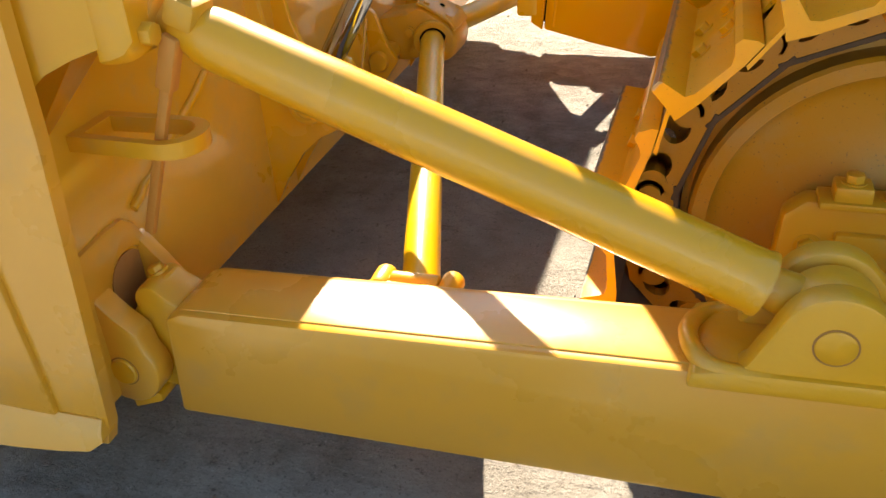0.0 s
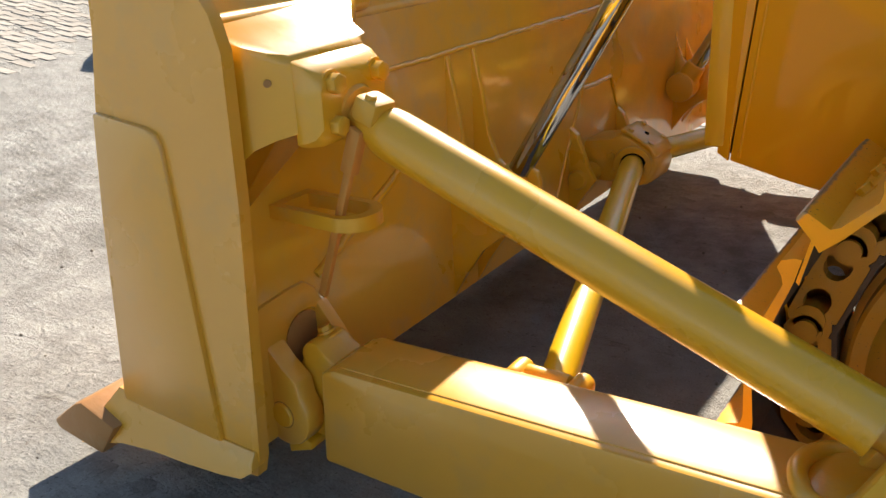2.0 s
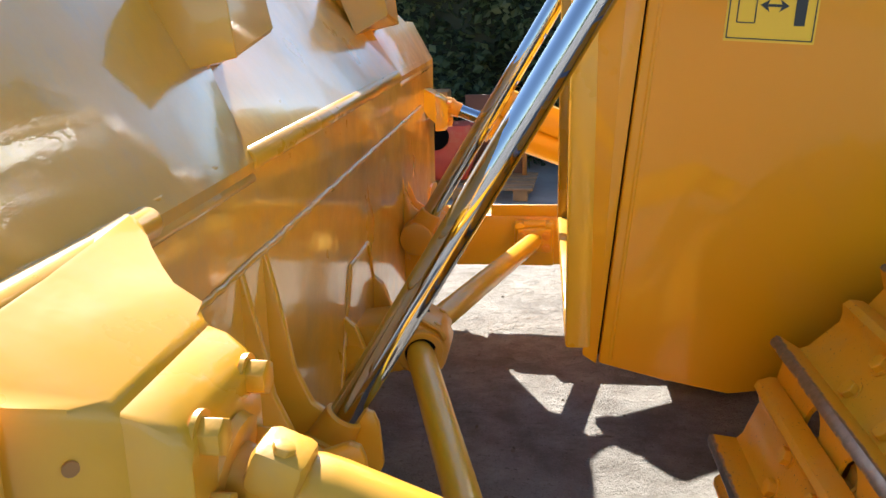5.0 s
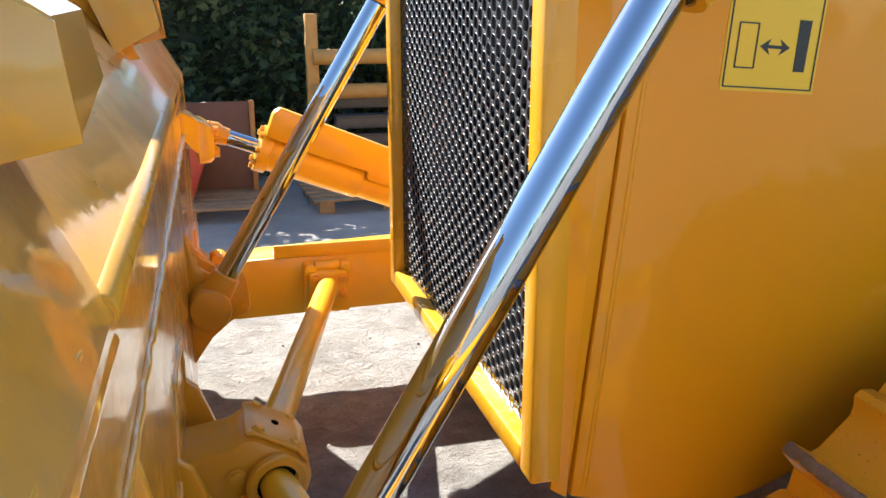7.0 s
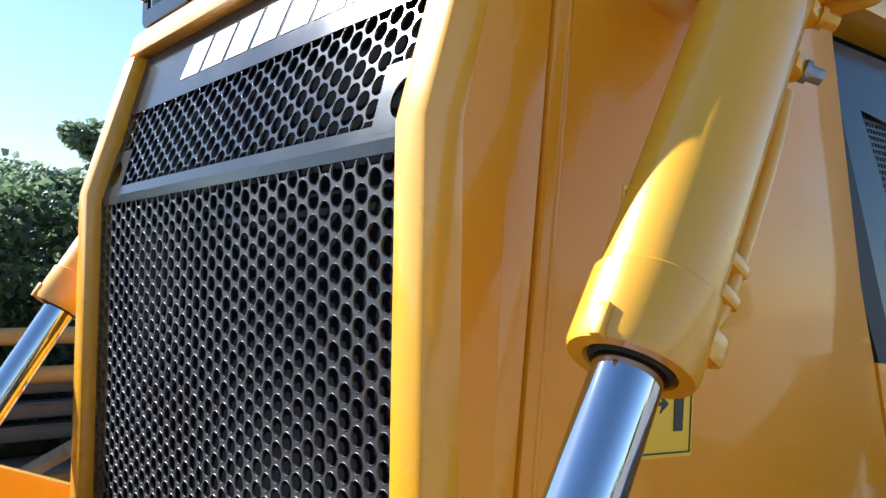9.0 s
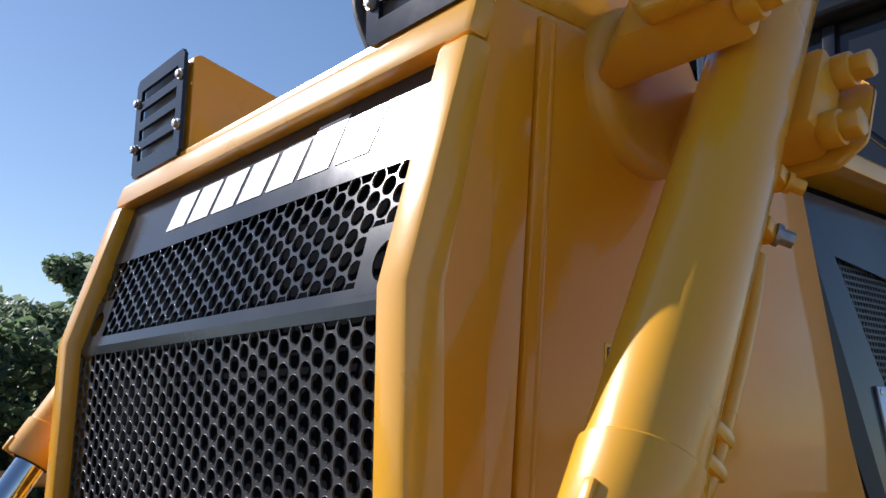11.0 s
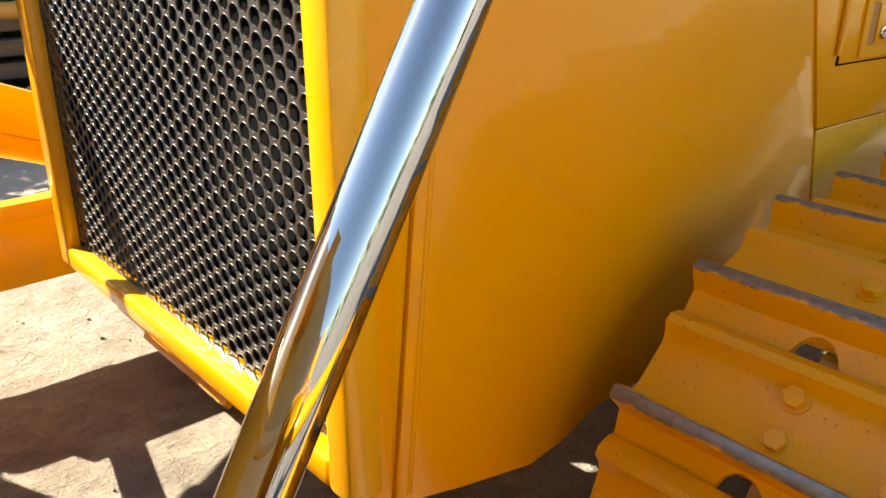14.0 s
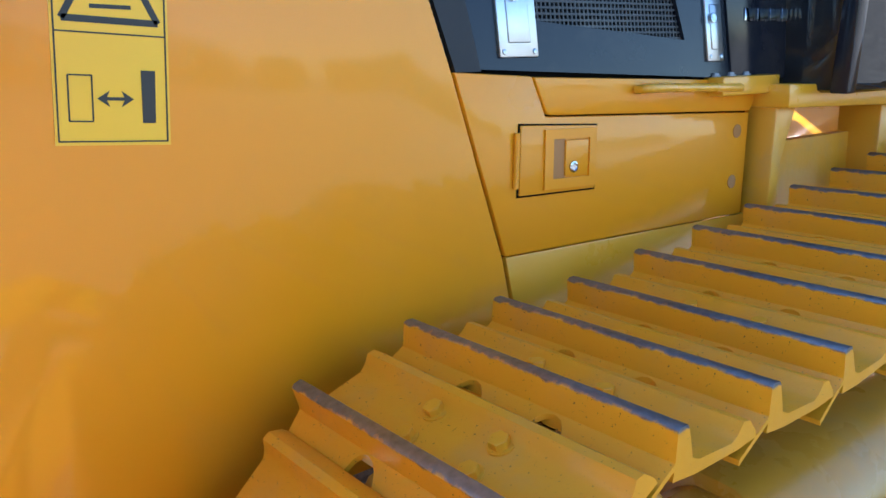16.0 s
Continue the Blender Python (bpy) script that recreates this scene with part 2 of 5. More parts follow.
def slab_with_holes(bm, outline, holes, axis, lo, hi):
    """An extruded outline with holes through it."""
    def at(p, d):
        return {"x": (d, p[0], p[1]), "y": (p[0], d, p[1]), "z": (p[0], p[1], d)}[axis]
    t = bmesh.new()
    loops = []
    for ring in (outline, *holes):
        vs = [t.verts.new(at(p, lo)) for p in ring]
        loops.append(vs)
        for i in range(len(vs)):
            t.edges.new((vs[i], vs[(i + 1) % len(vs)]))
    way = Vector(at((0, 0), 1)) - Vector(at((0, 0), 0))
    bmesh.ops.triangle_fill(t, edges=t.edges[:], use_beauty=True, normal=way)
    tris = [[v.co.copy() for v in f.verts] for f in t.faces]
    rings = [[v.co.copy() for v in ring] for ring in loops]
    t.free()
    up = way * (hi - lo)
    made = {}

    def vert(co):
        key = (round(co.x, 5), round(co.y, 5), round(co.z, 5))
        if key not in made:
            made[key] = bm.verts.new(co)
        return made[key]

    for tri in tris:
        bm.faces.new([vert(c) for c in tri])
        bm.faces.new([vert(c + up) for c in tri[::-1]])
    for ring in rings:
        for i in range(len(ring)):
            a, b = ring[i], ring[(i + 1) % len(ring)]
            bm.faces.new((vert(a), vert(b), vert(b + up), vert(a + up)))
    return bm


# ---- the bulldozer ----
dozer = thing("bulldozer", "yellow tracked bulldozer with a wide semi-U blade, freshly painted", "bulldozer")

# the blade and its arms lean by the tilt cylinder: turned about the near end
TILT = Matrix(((1, 0, 0, 0), (0, 1, 0, 0), (0, 0.036, 1, 0.0576), (0, 0, 0, 1)))


def tilted(bm):
    bmesh.ops.transform(bm, matrix=TILT, verts=bm.verts)
    return bm


def mirror(bm):
    """The same on the far side of the machine."""
    for v in bm.verts:
        v.co.y = -v.co.y
    bmesh.ops.reverse_faces(bm, faces=bm.faces)
    return bm


def sided(bm, far, lean=True):
    if far:
        mirror(bm)
    return tilted(bm) if lean else bm


def set_ahead(bm, far, up=0.03, by=0.08):
    """The far bracket and cylinder sit a little further forward."""
    if not far:
        return tilted(bm)
    mirror(bm)
    for v in bm.verts:
        v.co += Vector((-by * v.co.y, 0, up))
    return bm


# blade: the mouldboard
def top_z(y):
    return 1.235 + min(max((1.60 - abs(y)) * 0.38, 0.0), 0.24)


def blade_back(z, y=0.0):
    """x of the back sheet: upright up to the ridge, leaning forwards above it, less so on the wings."""
    return -0.60 - max(0.0, z - 1.06) * (0.72 if abs(y) < 0.84 else 0.54)


def blade_front(y, z):
    mid = min(-0.66 - 0.30 * max(0.0, (0.72 - z) / 0.72) ** 2, blade_back(z, y) - 0.03)
    end = -0.855 - 0.17 * (1.22 - z) ** 1.1 if z < 1.22 else -0.855
    w = max(0.0, (abs(y) - 1.42) / 0.36)
    return min(mid, mid * (1 - w) + end * w)


bm = B()
ys = [-1.78, -1.70, -1.60, -1.50, -1.42, -1.2, -0.86, -0.83, 0, 0.83, 0.86, 1.2, 1.42, 1.50, 1.60, 1.70, 1.78]
front, back = [], []
for y in ys:
    hs = [0.03, 0.18, 0.35, 0.5, 0.7, 0.9, 1.06] + [1.06 + (top_z(y) - 1.06) * k / 3 for k in (1, 2, 3)]
    fold = -math.copysign(0.5, y) if abs(y) in (0.83, 0.86) else 0.0
    front.append([bm.verts.new((blade_front(y, z), y + fold * max(0, z - 1.06), z)) for z in hs])
    back.append([bm.verts.new((blade_back(z, y), y + fold * max(0, z - 1.06), max(z, 0.175))) for z in hs])
for sheet, flip in ((front, False), (back, True)):
    for i in range(len(ys) - 1):
        for k in range(len(sheet[0]) - 1):
            q = [sheet[i][k], sheet[i + 1][k], sheet[i + 1][k + 1], sheet[i][k + 1]]
            bm.faces.new(q[::-1] if flip else q)
for i in range(len(ys) - 1):
    bm.faces.new((front[i][-1], front[i + 1][-1], back[i + 1][-1], back[i][-1]))
    bm.faces.new((front[i][0], back[i][0], back[i + 1][0], front[i + 1][0]))
for i in (0, len(ys) - 1):
    for k in range(len(front[0]) - 1):
        bm.faces.new((front[i][k], front[i][k + 1], back[i][k + 1], back[i][k]))
bmesh.ops.remove_doubles(bm, verts=bm.verts, dist=0.0005)
blade = part("blade", tilted(bm), BLADE, dozer, "yellow semi-U dozer blade with a welded box back", 25)

SIDE = [(-1.09, 0.05), (-0.56, 0.11), (-0.545, 0.16), (-0.50, 0.75), (-0.492, 1.03), (-0.512, 1.095), (-0.575, 1.185), (-0.595, 1.207),
        (-0.635, 1.217), (-0.825, 1.235), (-0.845, 1.225), (-0.852, 1.20), (-0.87, 1.06), (-0.912, 0.89), (-1.02, 0.18)]
for far in (False, True):
    bm = B()
    slab_with_holes(bm, SIDE, [] if far else [[(-0.622 + 0.020 * math.cos(t), 1.170 + 0.027 * math.sin(t)) for t in np.linspace(0, 2 * math.pi, 20)[:-1]]], "y", -1.80, -1.772)
    plate = part("side_plate", set_ahead(bm, far, 0.10, 0.10), DUSTY, blade, "thick end plate with a lifting hole")
    bm = B()
    slab(bm, [(-1.008, 0.175), (-0.655, 0.17), (-0.69, 0.70), (-0.700, 0.84), (-0.712, 0.866), (-0.74, 0.876), (-0.908, 0.895), (-0.95, 0.65)], "y", -1.812, -1.79, 0.007)
    part("wear_plate", set_ahead(bm, far, 0.10, 0.10), DUSTY, plate)
    # flared foot
    bm = B()
    foot = [(-1.165, 0.028, 1.86), (-1.10, 0.045, 1.855), (-1.0, 0.072, 1.845), (-0.88, 0.088, 1.84), (-0.75, 0.098, 1.84), (-0.64, 0.11, 1.838), (-0.575, 0.12, 1.835), (-0.548, 0.138, 1.825)]
    top = [(-1.03, 0.20, 1.805), (-1.02, 0.20, 1.805), (-0.96, 0.188, 1.805), (-0.88, 0.182, 1.805), (-0.75, 0.178, 1.805), (-0.64, 0.176, 1.805), (-0.585, 0.176, 1.805), (-0.553, 0.176, 1.805)]
    rows = []
    for (x, z, y), (tx, tz, ty) in zip(foot, top):
        rows.append([bm.verts.new(c) for c in ((tx, -ty, tz), (x * 0.55 + tx * 0.45, -y * 0.5 - ty * 0.5 - 0.004, z * 0.5 + tz * 0.5), (x, -y, z), (x, -y + 0.045, z + 0.006), (tx, -ty + 0.025, tz))])
    for a, b in zip(rows, rows[1:]):
        for k in range(5):
            bm.faces.new((a[k], a[(k + 1) % 5], b[(k + 1) % 5], b[k]))
    bm.faces.new(rows[0])
    bm.faces.new(rows[-1][::-1])
    part("foot", set_ahead(bm, far, 0.10, 0.10), DUSTY, plate, "flared lower lip of the end plate")
    bm = B()
    slab(bm, [(-1.28, 0.058), (-1.262, 0.036), (-1.08, 0.02), (-1.0, 0.12), (-1.13, 0.155), (-1.165, 0.14)], "y", -1.86, -1.58, 0.008)
    part("end_bit", sided(bm, far), RUST_AND_SHADE, blade, "brown worn end bit of the cutting edge")

bm = B()
slab(bm, [(-1.02, -0.053), (-0.93, -0.053), (-0.80, 0.26), (-0.83, 0.27)], "y", -1.70, 1.70, 0.006)
part("cutting_edge", tilted(bm), RUST_AND_SHADE, blade, "brown worn cutting edge")

bm = B()
lathe(bm, (-0.617, -0.832, 1.060), (-0.617, 0.832, 1.060), [(0, 0), (0, 0.021), (0.004, 0.024), (1.660, 0.024), (1.664, 0.021), (1.664, 0)], 20)
part("ridge_pipe", tilted(bm), YELLOW, blade, "round welded stiffener along the back of the blade")
for far in (False, True):
    bm = B()
    slab(bm, [(-0.600, 1.020), (-0.595, 1.030), (-0.612, 1.066), (-0.630, 1.074), (-0.630, 1.03)], "y", -1.765, -0.835, 0.004)
    part("ridge_strip", sided(bm, far), BLADE, blade, "chamfered strip along the wing of the blade")
    # hollow guard post that stands out of the upper back
    bm = B()
    post = []
    for y, low, high in ((-0.86, 1.232, 1.250), (-0.645, 1.236, 1.286)):
        post.append([bm.verts.new(p) for p in ((-0.725, y, low - 0.012), (-0.704, y, low), (-0.612, y, high), (-0.606, y, high + 0.01), (-0.622, y, 1.375), (-0.66, y, 1.40), (-0.79, y, 1.39))])
    for k in range(7):
        j = (k + 1) % 7
        bm.faces.new((post[0][k], post[0][j], post[1][j], post[1][k]))
    bm.faces.new(post[0])
    bm.faces.new(post[1][::-1])
    guard_post = part("guard_post", sided(bm, far), GUARD, blade, "broad folded guard post on the upper back of the blade", 30)
    bm = B()
    slab(bm, [(-0.715, 1.20), (-0.695, 1.232), (-0.605, 1.252), (-0.618, 1.370), (-0.66, 1.395), (-0.77, 1.385)], "y", -0.866, -0.858, 0.002)
    part("end_plate", sided(bm, far), GUARD, guard_post)


def weld(name, points, r, parent, seed, lean=True):
    """An uneven weld bead along a line."""
    rng = random.Random(seed)
    pts = []
    for a, b in zip(points, points[1:]):
        a, b = Vector(a), Vector(b)
        k = max(2, int((b - a).length / 0.03))
        pts += [a.lerp(b, i / k) + Vector([rng.uniform(-1, 1) * r * 0.25 for _ in range(3)]) for i in range(k)]
    pts.append(Vector(points[-1]))
    bm = B()
    tube(bm, pts, r, 6)
    return part(name, tilted(bm) if lean else bm, YELLOW, parent, smooth=80)


weld("weld_seam", [(-0.598, -1.40, 0.885), (-0.598, 1.35, 0.885)], 0.007, blade, 3)
weld("weld_seam", [(-0.616, -1.75, 1.077), (-0.616, 1.75, 1.077)], 0.006, blade, 4)
weld("weld_seam", [(-0.597, -1.52, 0.47), (-0.597, -1.18, 0.63)], 0.011, blade, 5)
weld("weld_seam", [(-0.598, -0.90, 0.20), (-0.598, -0.90, 0.66)], 0.007, blade, 6)
weld("weld_seam", [(-0.600, -0.35, 0.20), (-0.600, -0.12, 0.62), (-0.6, 0.12, 0.62), (-0.6, 0.35, 0.2)], 0.008, blade, 7)

# lift brackets: pairs of gussets with a pin
for far in (False, True):
    for y in (-0.945, -0.815):
        bm = B()
        out = [(-0.605, 0.885), (-0.596, 0.880), (-0.568, 0.74), (-0.552, 0.64), (-0.52, 0.565), (-0.47, 0.53)]
        out += [(-0.415, 0.552), (-0.395, 0.545), (-0.385, 0.52), (-0.378, 0.43), (-0.388, 0.41), (-0.44, 0.385), (-0.50, 0.335), (-0.56, 0.25), (-0.605, 0.17)]
        slab(bm, out, "y", y - 0.010, y + 0.010, 0.004)
        gus = part("gusset", set_ahead(bm, far, 0.085, 0.05), YELLOW, blade, "tapering gusset that carries the lift rod")
        bm = B()
        bx, bz = -0.465, 0.475
        s = -1 if (y < -0.9) != far else 1
        lathe(bm, (bx, y + s * 0.01, bz), (bx, y + s * 0.03, bz),
              [(0, 0), (0, 0.05), (0.014, 0.05), (0.018, 0.046), (0.018, 0.036), (0.012, 0.034), (0.012, 0)], 28)
        part("pin_boss", set_ahead(bm, far, 0.085, 0.05), CAST, gus)

# upper brackets at both ends: a curved casting with a bolted cap
for far in (False, True):
    bm = B()
    plan = [(-0.605, -1.775), (-0.565, -1.772), (-0.53, -1.760), (-0.50, -1.744), (-0.465, -1.718), (-0.432, -1.690), (-0.432, -1.474), (-0.46, -1.462),
            (-0.49, -1.440), (-0.515, -1.415), (-0.538, -1.388), (-0.556, -1.362), (-0.570, -1.335), (-0.585, -1.322), (-0.605, -1.320)]

    def under(x, y):
        deep = np.interp(x, (-0.605, -0.572, -0.545, -0.51, -0.48, -0.43), (0.64, 0.73, 0.79, 0.83, 0.848, 0.862))
        if far:
            deep = max(deep, 0.868)
        return float(deep + (1.025 - deep) * min(max((y + 1.475) / 0.08, 0.0), 1.0))

    lid = [bm.verts.new((x, y, 1.092 - 0.53 * (x + 0.60) - 0.2 * max(0.0, -1.70 - y))) for x, y in plan]
    low = [bm.verts.new((x, y, under(x, y))) for x, y in plan]
    bm.faces.new(lid)
    bm.faces.new(low[::-1])
    for k in range(len(plan)):
        j = (k + 1) % len(plan)
        bm.faces.new((lid[k], low[k], low[j], lid[j]))
    bm.edges.ensure_lookup_table()
    rim = [e for e in bm.edges if all(v in lid for v in e.verts)]
    bmesh.ops.bevel(bm, geom=rim, offset=0.016, segments=3, profile=0.5, affect="EDGES")
    bracket = part("upper_bracket", set_ahead(bm, far), LIT_YELLOW if far else YELLOW, blade, "curved cast bracket with a bolted cap", 45)
    bm = B()
    rows = []
    for x, y0, y1, zt, zb, r in ((-0.436, -1.690, -1.474, 0.998, 0.835, 0.006), (-0.415, -1.690, -1.474, 0.992, 0.834, 0.010), (-0.392, -1.684, -1.478, 0.978, 0.836, 0.016), (-0.378, -1.674, -1.486, 0.962, 0.848, 0.022)):
        sec = [(y0, zt - r), (y0 + r * 0.3, zt - r * 0.3), (y0 + r, zt), (y1 - r, zt), (y1 - r * 0.3, zt - r * 0.3), (y1, zt - r), (y1, zb + r), (y1 - r, zb), (y0 + r, zb), (y0, zb + r)]
        rows.append([bm.verts.new((x, y, z)) for y, z in sec])
    for p, q in zip(rows, rows[1:]):
        for k in range(10):
            j = (k + 1) % 10
            bm.faces.new((p[k], p[j], q[j], q[k]))
    bm.faces.new(rows[0])
    bm.faces.new(rows[-1][::-1])
    part("bracket_cap", set_ahead(bm, far), LIT_YELLOW if far else YELLOW, bracket, "", 35)
    bm = B()
    lathe(bm, (-0.389, -1.572, 0.888), (-0.368, -1.573, 0.882), [(0, 0), (0, 0.052), (0.012, 0.05), (0.016, 0.042), (0.016, 0)], 28)
    part("socket_ring", set_ahead(bm, far), CAST, bracket)
    for y, z in ((-1.640, 0.952), (-1.510, 0.952), (-1.640, 0.872), (-1.510, 0.872)):
        bm = B()
        hexbolt(bm, (-0.384, y, z), (1, 0, 0), 0.020, 0.026)
        part("bolt", set_ahead(bm, far), CAST, bracket)
    bm = B()
    lathe(bm, (-0.598, -1.772, 1.061), (-0.598, -1.262, 1.061), [(0, 0), (0, 0.024), (0.492, 0.024), (0.503, 0.020), (0.509, 0.012), (0.510, 0)], 20)
    part("bracket_bar", set_ahead(bm, far), LIT_YELLOW if far else YELLOW, bracket, "short round bar welded along the bracket's top")
    # flat brown disc: the shade in the hole is put into its colour
    bm = B()
    rod(bm, (-0.470, -1.717, 0.962), (-0.4655, -1.7225, 0.962), 0.0075, n=20)
    part("plug_hole", set_ahead(bm, far), RUST_AND_SHADE, bracket)

# hook lug: a flat ring on the back
for far in (False,):
    bm = B()
    slab_with_holes(bm, [(-0.605, -1.635)] + circle(-0.410, -1.580, 0.062, 14, -90, 90) + [(-0.605, -1.515)],
                    [[(-0.575, -1.618)] + circle(-0.420, -1.580, 0.046, 10, -80, 80) + [(-0.575, -1.54)]], "z", 0.650, 0.680)
    part("hook_lug", sided(bm, far), CAST, blade, "flat forged lug with a long slot")

# hinges between blade and arms
PIN = (-0.566, 0.208)
for far in (False, True):
    bm = B()
    out = [(-0.72, 0.08), (-0.66, 0.14), (-0.63, 0.135)] + circle(PIN[0], PIN[1], 0.078, 12, -120, 40)
    out += [(-0.515, 0.30), (-0.555, 0.33), (-0.588, 0.365), (-0.603, 0.40), (-0.604, 0.44), (-0.72, 0.46)]
    slab(bm, out, "y", -1.70, -1.645, 0.007)
    hinge = part("hinge_plate", sided(bm, far), DUSTY, blade, "forged hinge plate that holds the push arm pin")
    bm = B()
    slab(bm, [(-0.605, 0.07)] + circle(PIN[0], PIN[1], 0.078, 12, -110, 20) + [(-0.497, 0.27), (-0.515, 0.32), (-0.55, 0.365), (-0.58, 0.40), (-0.605, 0.425)], "y", -1.535, -1.50, 0.006)
    part("hinge_plate", sided(bm, far), DUSTY, blade)
    bm = B()
    arch = [(-1.770, 0.14), (-1.770, 0.455), (-1.70, 0.468), (-1.62, 0.475), (-1.565, 0.475), (-1.535, 0.45), (-1.502, 0.39), (-1.488, 0.34), (-1.485, 0.14), (-1.512, 0.14)]
    arch += circle(-1.576, 0.345, 0.064, 12, 0, 180) + [(-1.640, 0.14)]
    slab(bm, arch, "x", -0.606, -0.590, 0.006)
    part("hinge_crown", sided(bm, far), DUSTY, hinge, "welded arch over the push arm tongue")
    # brown sheet that stands in for the shade inside the arch
    bm = B()
    slab(bm, [(-1.636, 0.15), (-1.636, 0.345)] + circle(-1.576, 0.345, 0.058, 10, 180, 0) + [(-1.516, 0.15)], "x", -0.600, -0.596, 0)
    part("arch_shade", sided(bm, far), RUST_AND_SHADE, hinge)
    bm = B()
    slab(bm, [(-0.605, 0.07), (-0.53, 0.10), (-0.53, 0.12), (-0.605, 0.14)], "y", -1.66, -1.48, 0.006)
    part("hinge_web", sided(bm, far), YELLOW, hinge)
    bm = B()
    lathe(bm, (PIN[0], -1.685, PIN[1]), (PIN[0], -1.706, PIN[1]), [(0, 0), (0, 0.030), (0.018, 0.030), (0.021, 0.027), (0.021, 0)], 30)
    part("pin", sided(bm, far), CAST, hinge)
    bm = B()
    lathe(bm, (PIN[0], -1.69, PIN[1]), (PIN[0], -1.702, PIN[1]), [(0, 0.031), (0.0105, 0.031), (0.0105, 0.0335), (0, 0.0335)], 30)
    part("pin_gap", sided(bm, far), RUST_AND_SHADE, hinge)

# link bar from the brace head to the hinge
bm = B()
a, b = Vector((-0.345, -1.615, 0.862)), Vector((-0.500, -1.60, 0.475))
m = Matrix.Translation((a + b) / 2) @ (a - b).to_track_quat("Z", "Y").to_matrix().to_4x4()
L = (a - b).length / 2
box(bm, (-0.007, -0.010, -L), (0.007, 0.010, L), 0.003, m)
box(bm, (-0.013, -0.016, L - 0.10), (0.013, 0.016, L), 0.004, m)
part("link_bar", bm, RUSTSTAIN, blade, "worn flat link bar")


# push arms
ARM = [(-0.47, 0.105), (2.6, 0.15), (2.6, 0.45), (-0.42, 0.350), (-0.455, 0.335)]
for far in (False, True):
    bm = B()
    slab(bm, ARM, "y", -1.68, -1.505, 0.010)
    # far arm takes the paler yellow that stands in for its brighter light
    arm = part("push_arm", sided(bm, far), LIT_YELLOW if far else DUSTY, dozer, "long welded box-section push arm")
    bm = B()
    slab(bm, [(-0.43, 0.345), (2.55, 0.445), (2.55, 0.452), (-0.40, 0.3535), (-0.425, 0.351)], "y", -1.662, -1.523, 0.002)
    part("top_plate", sided(bm, far), LIT_YELLOW if far else DUSTY, arm, "welded top plate with a shallow step")
    # tongue in front, with a bolted keeper
    bm = B()
    slab(bm, [(-0.45, 0.12), (-0.45, 0.335)] + circle(-0.515, 0.335, 0.036, 8, 30, 200) + circle(PIN[0], PIN[1], 0.07, 10, 170, 280), "y", -1.638, -1.54, 0.008)
    tongue = part("tongue", sided(bm, far), CAST, arm)
    bm = B()
    slab(bm, [(-0.565, 0.342), (-0.50, 0.372), (-0.49, 0.352), (-0.56, 0.317)], "y", -1.60, -1.55, 0.006)
    hexbolt(bm, (-0.528, -1.575, 0.366), (-0.4, 0, 0.9), 0.017, 0.016)
    part("keeper", sided(bm, far), CAST, tongue)
    if far:
        bm = B()
        box(bm, (-0.30, 1.50, 0.35), (1.3, 1.512, 0.405), 0.003)
        box(bm, (-0.30, 1.512, 0.352), (1.3, 1.62, 0.362), 0.003)
        part("step_plate", tilted(bm), LIT_YELLOW, arm, "folded step plate on top of the arm")

# strut caps on the arms
for far, x in ((False, -0.02), (True, -0.09)):
    s = 1 if far else -1
    bm = B()
    box(bm, (x - 0.10, -1.508, 0.12), (x + 0.085, -1.46, 0.335), 0.012)
    box(bm, (x - 0.085, -1.468, 0.20), (x + 0.075, -1.405, 0.315), 0.014)
    cap = part("strut_cap", sided(bm, far), LIT_YELLOW if far else CAST, dozer, "bolted ball cap on the push arm")
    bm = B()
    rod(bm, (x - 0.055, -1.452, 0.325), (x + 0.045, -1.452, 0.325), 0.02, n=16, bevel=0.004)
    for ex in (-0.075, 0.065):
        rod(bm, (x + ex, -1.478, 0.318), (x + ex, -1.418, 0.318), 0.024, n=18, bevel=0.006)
    part("cap_top", sided(bm, far), LIT_YELLOW if far else CAST, cap)
    for bx, bz in ((-0.06, 0.285), (0.05, 0.285), (0.05, 0.225)):
        bm = B()
        hexbolt(bm, (x + bx, -1.405, bz), (0, 1, 0), 0.016, 0.016)
        part("bolt", sided(bm, far), CAST, cap)

# diagonal struts to the centre
for far, end in ((False, (-0.03, -1.42, 0.272)), (True, (-0.095, 1.42, 0.365))):
    s = 1 if far else -1
    a = Vector((-0.410, s * 0.10, 0.417))
    b = Vector(end)
    n = (b - a).length
    bm = B()
    lathe(bm, a, b, [(0, 0), (0.0, 0.036), (0.03, 0.041), (n - 0.05, 0.041), (n - 0.02, 0.036), (n, 0.036), (n, 0)], 32)
    part("diagonal_strut", bm, LIT_YELLOW, dozer, "round diagonal strut from push arm to blade centre")

# centre trunnion on the blade
def seated(bm):
    """The trunnion hangs a little lower than its drawing."""
    bmesh.ops.translate(bm, vec=(-0.035, 0, -0.035), verts=bm.verts)
    return bm


bm = B()
slab(bm, [(-0.605, 0.37), (-0.46, 0.37), (-0.44, 0.385), (-0.36, 0.365), (-0.31, 0.385), (-0.29, 0.45), (-0.325, 0.505), (-0.41, 0.553), (-0.435, 0.556), (-0.47, 0.535), (-0.605, 0.515)], "y", -0.092, 0.092, 0.022)
trunnion = part("centre_trunnion", seated(bm), CAST, blade, "forged centre trunnion block that joins both struts")
bm = B()
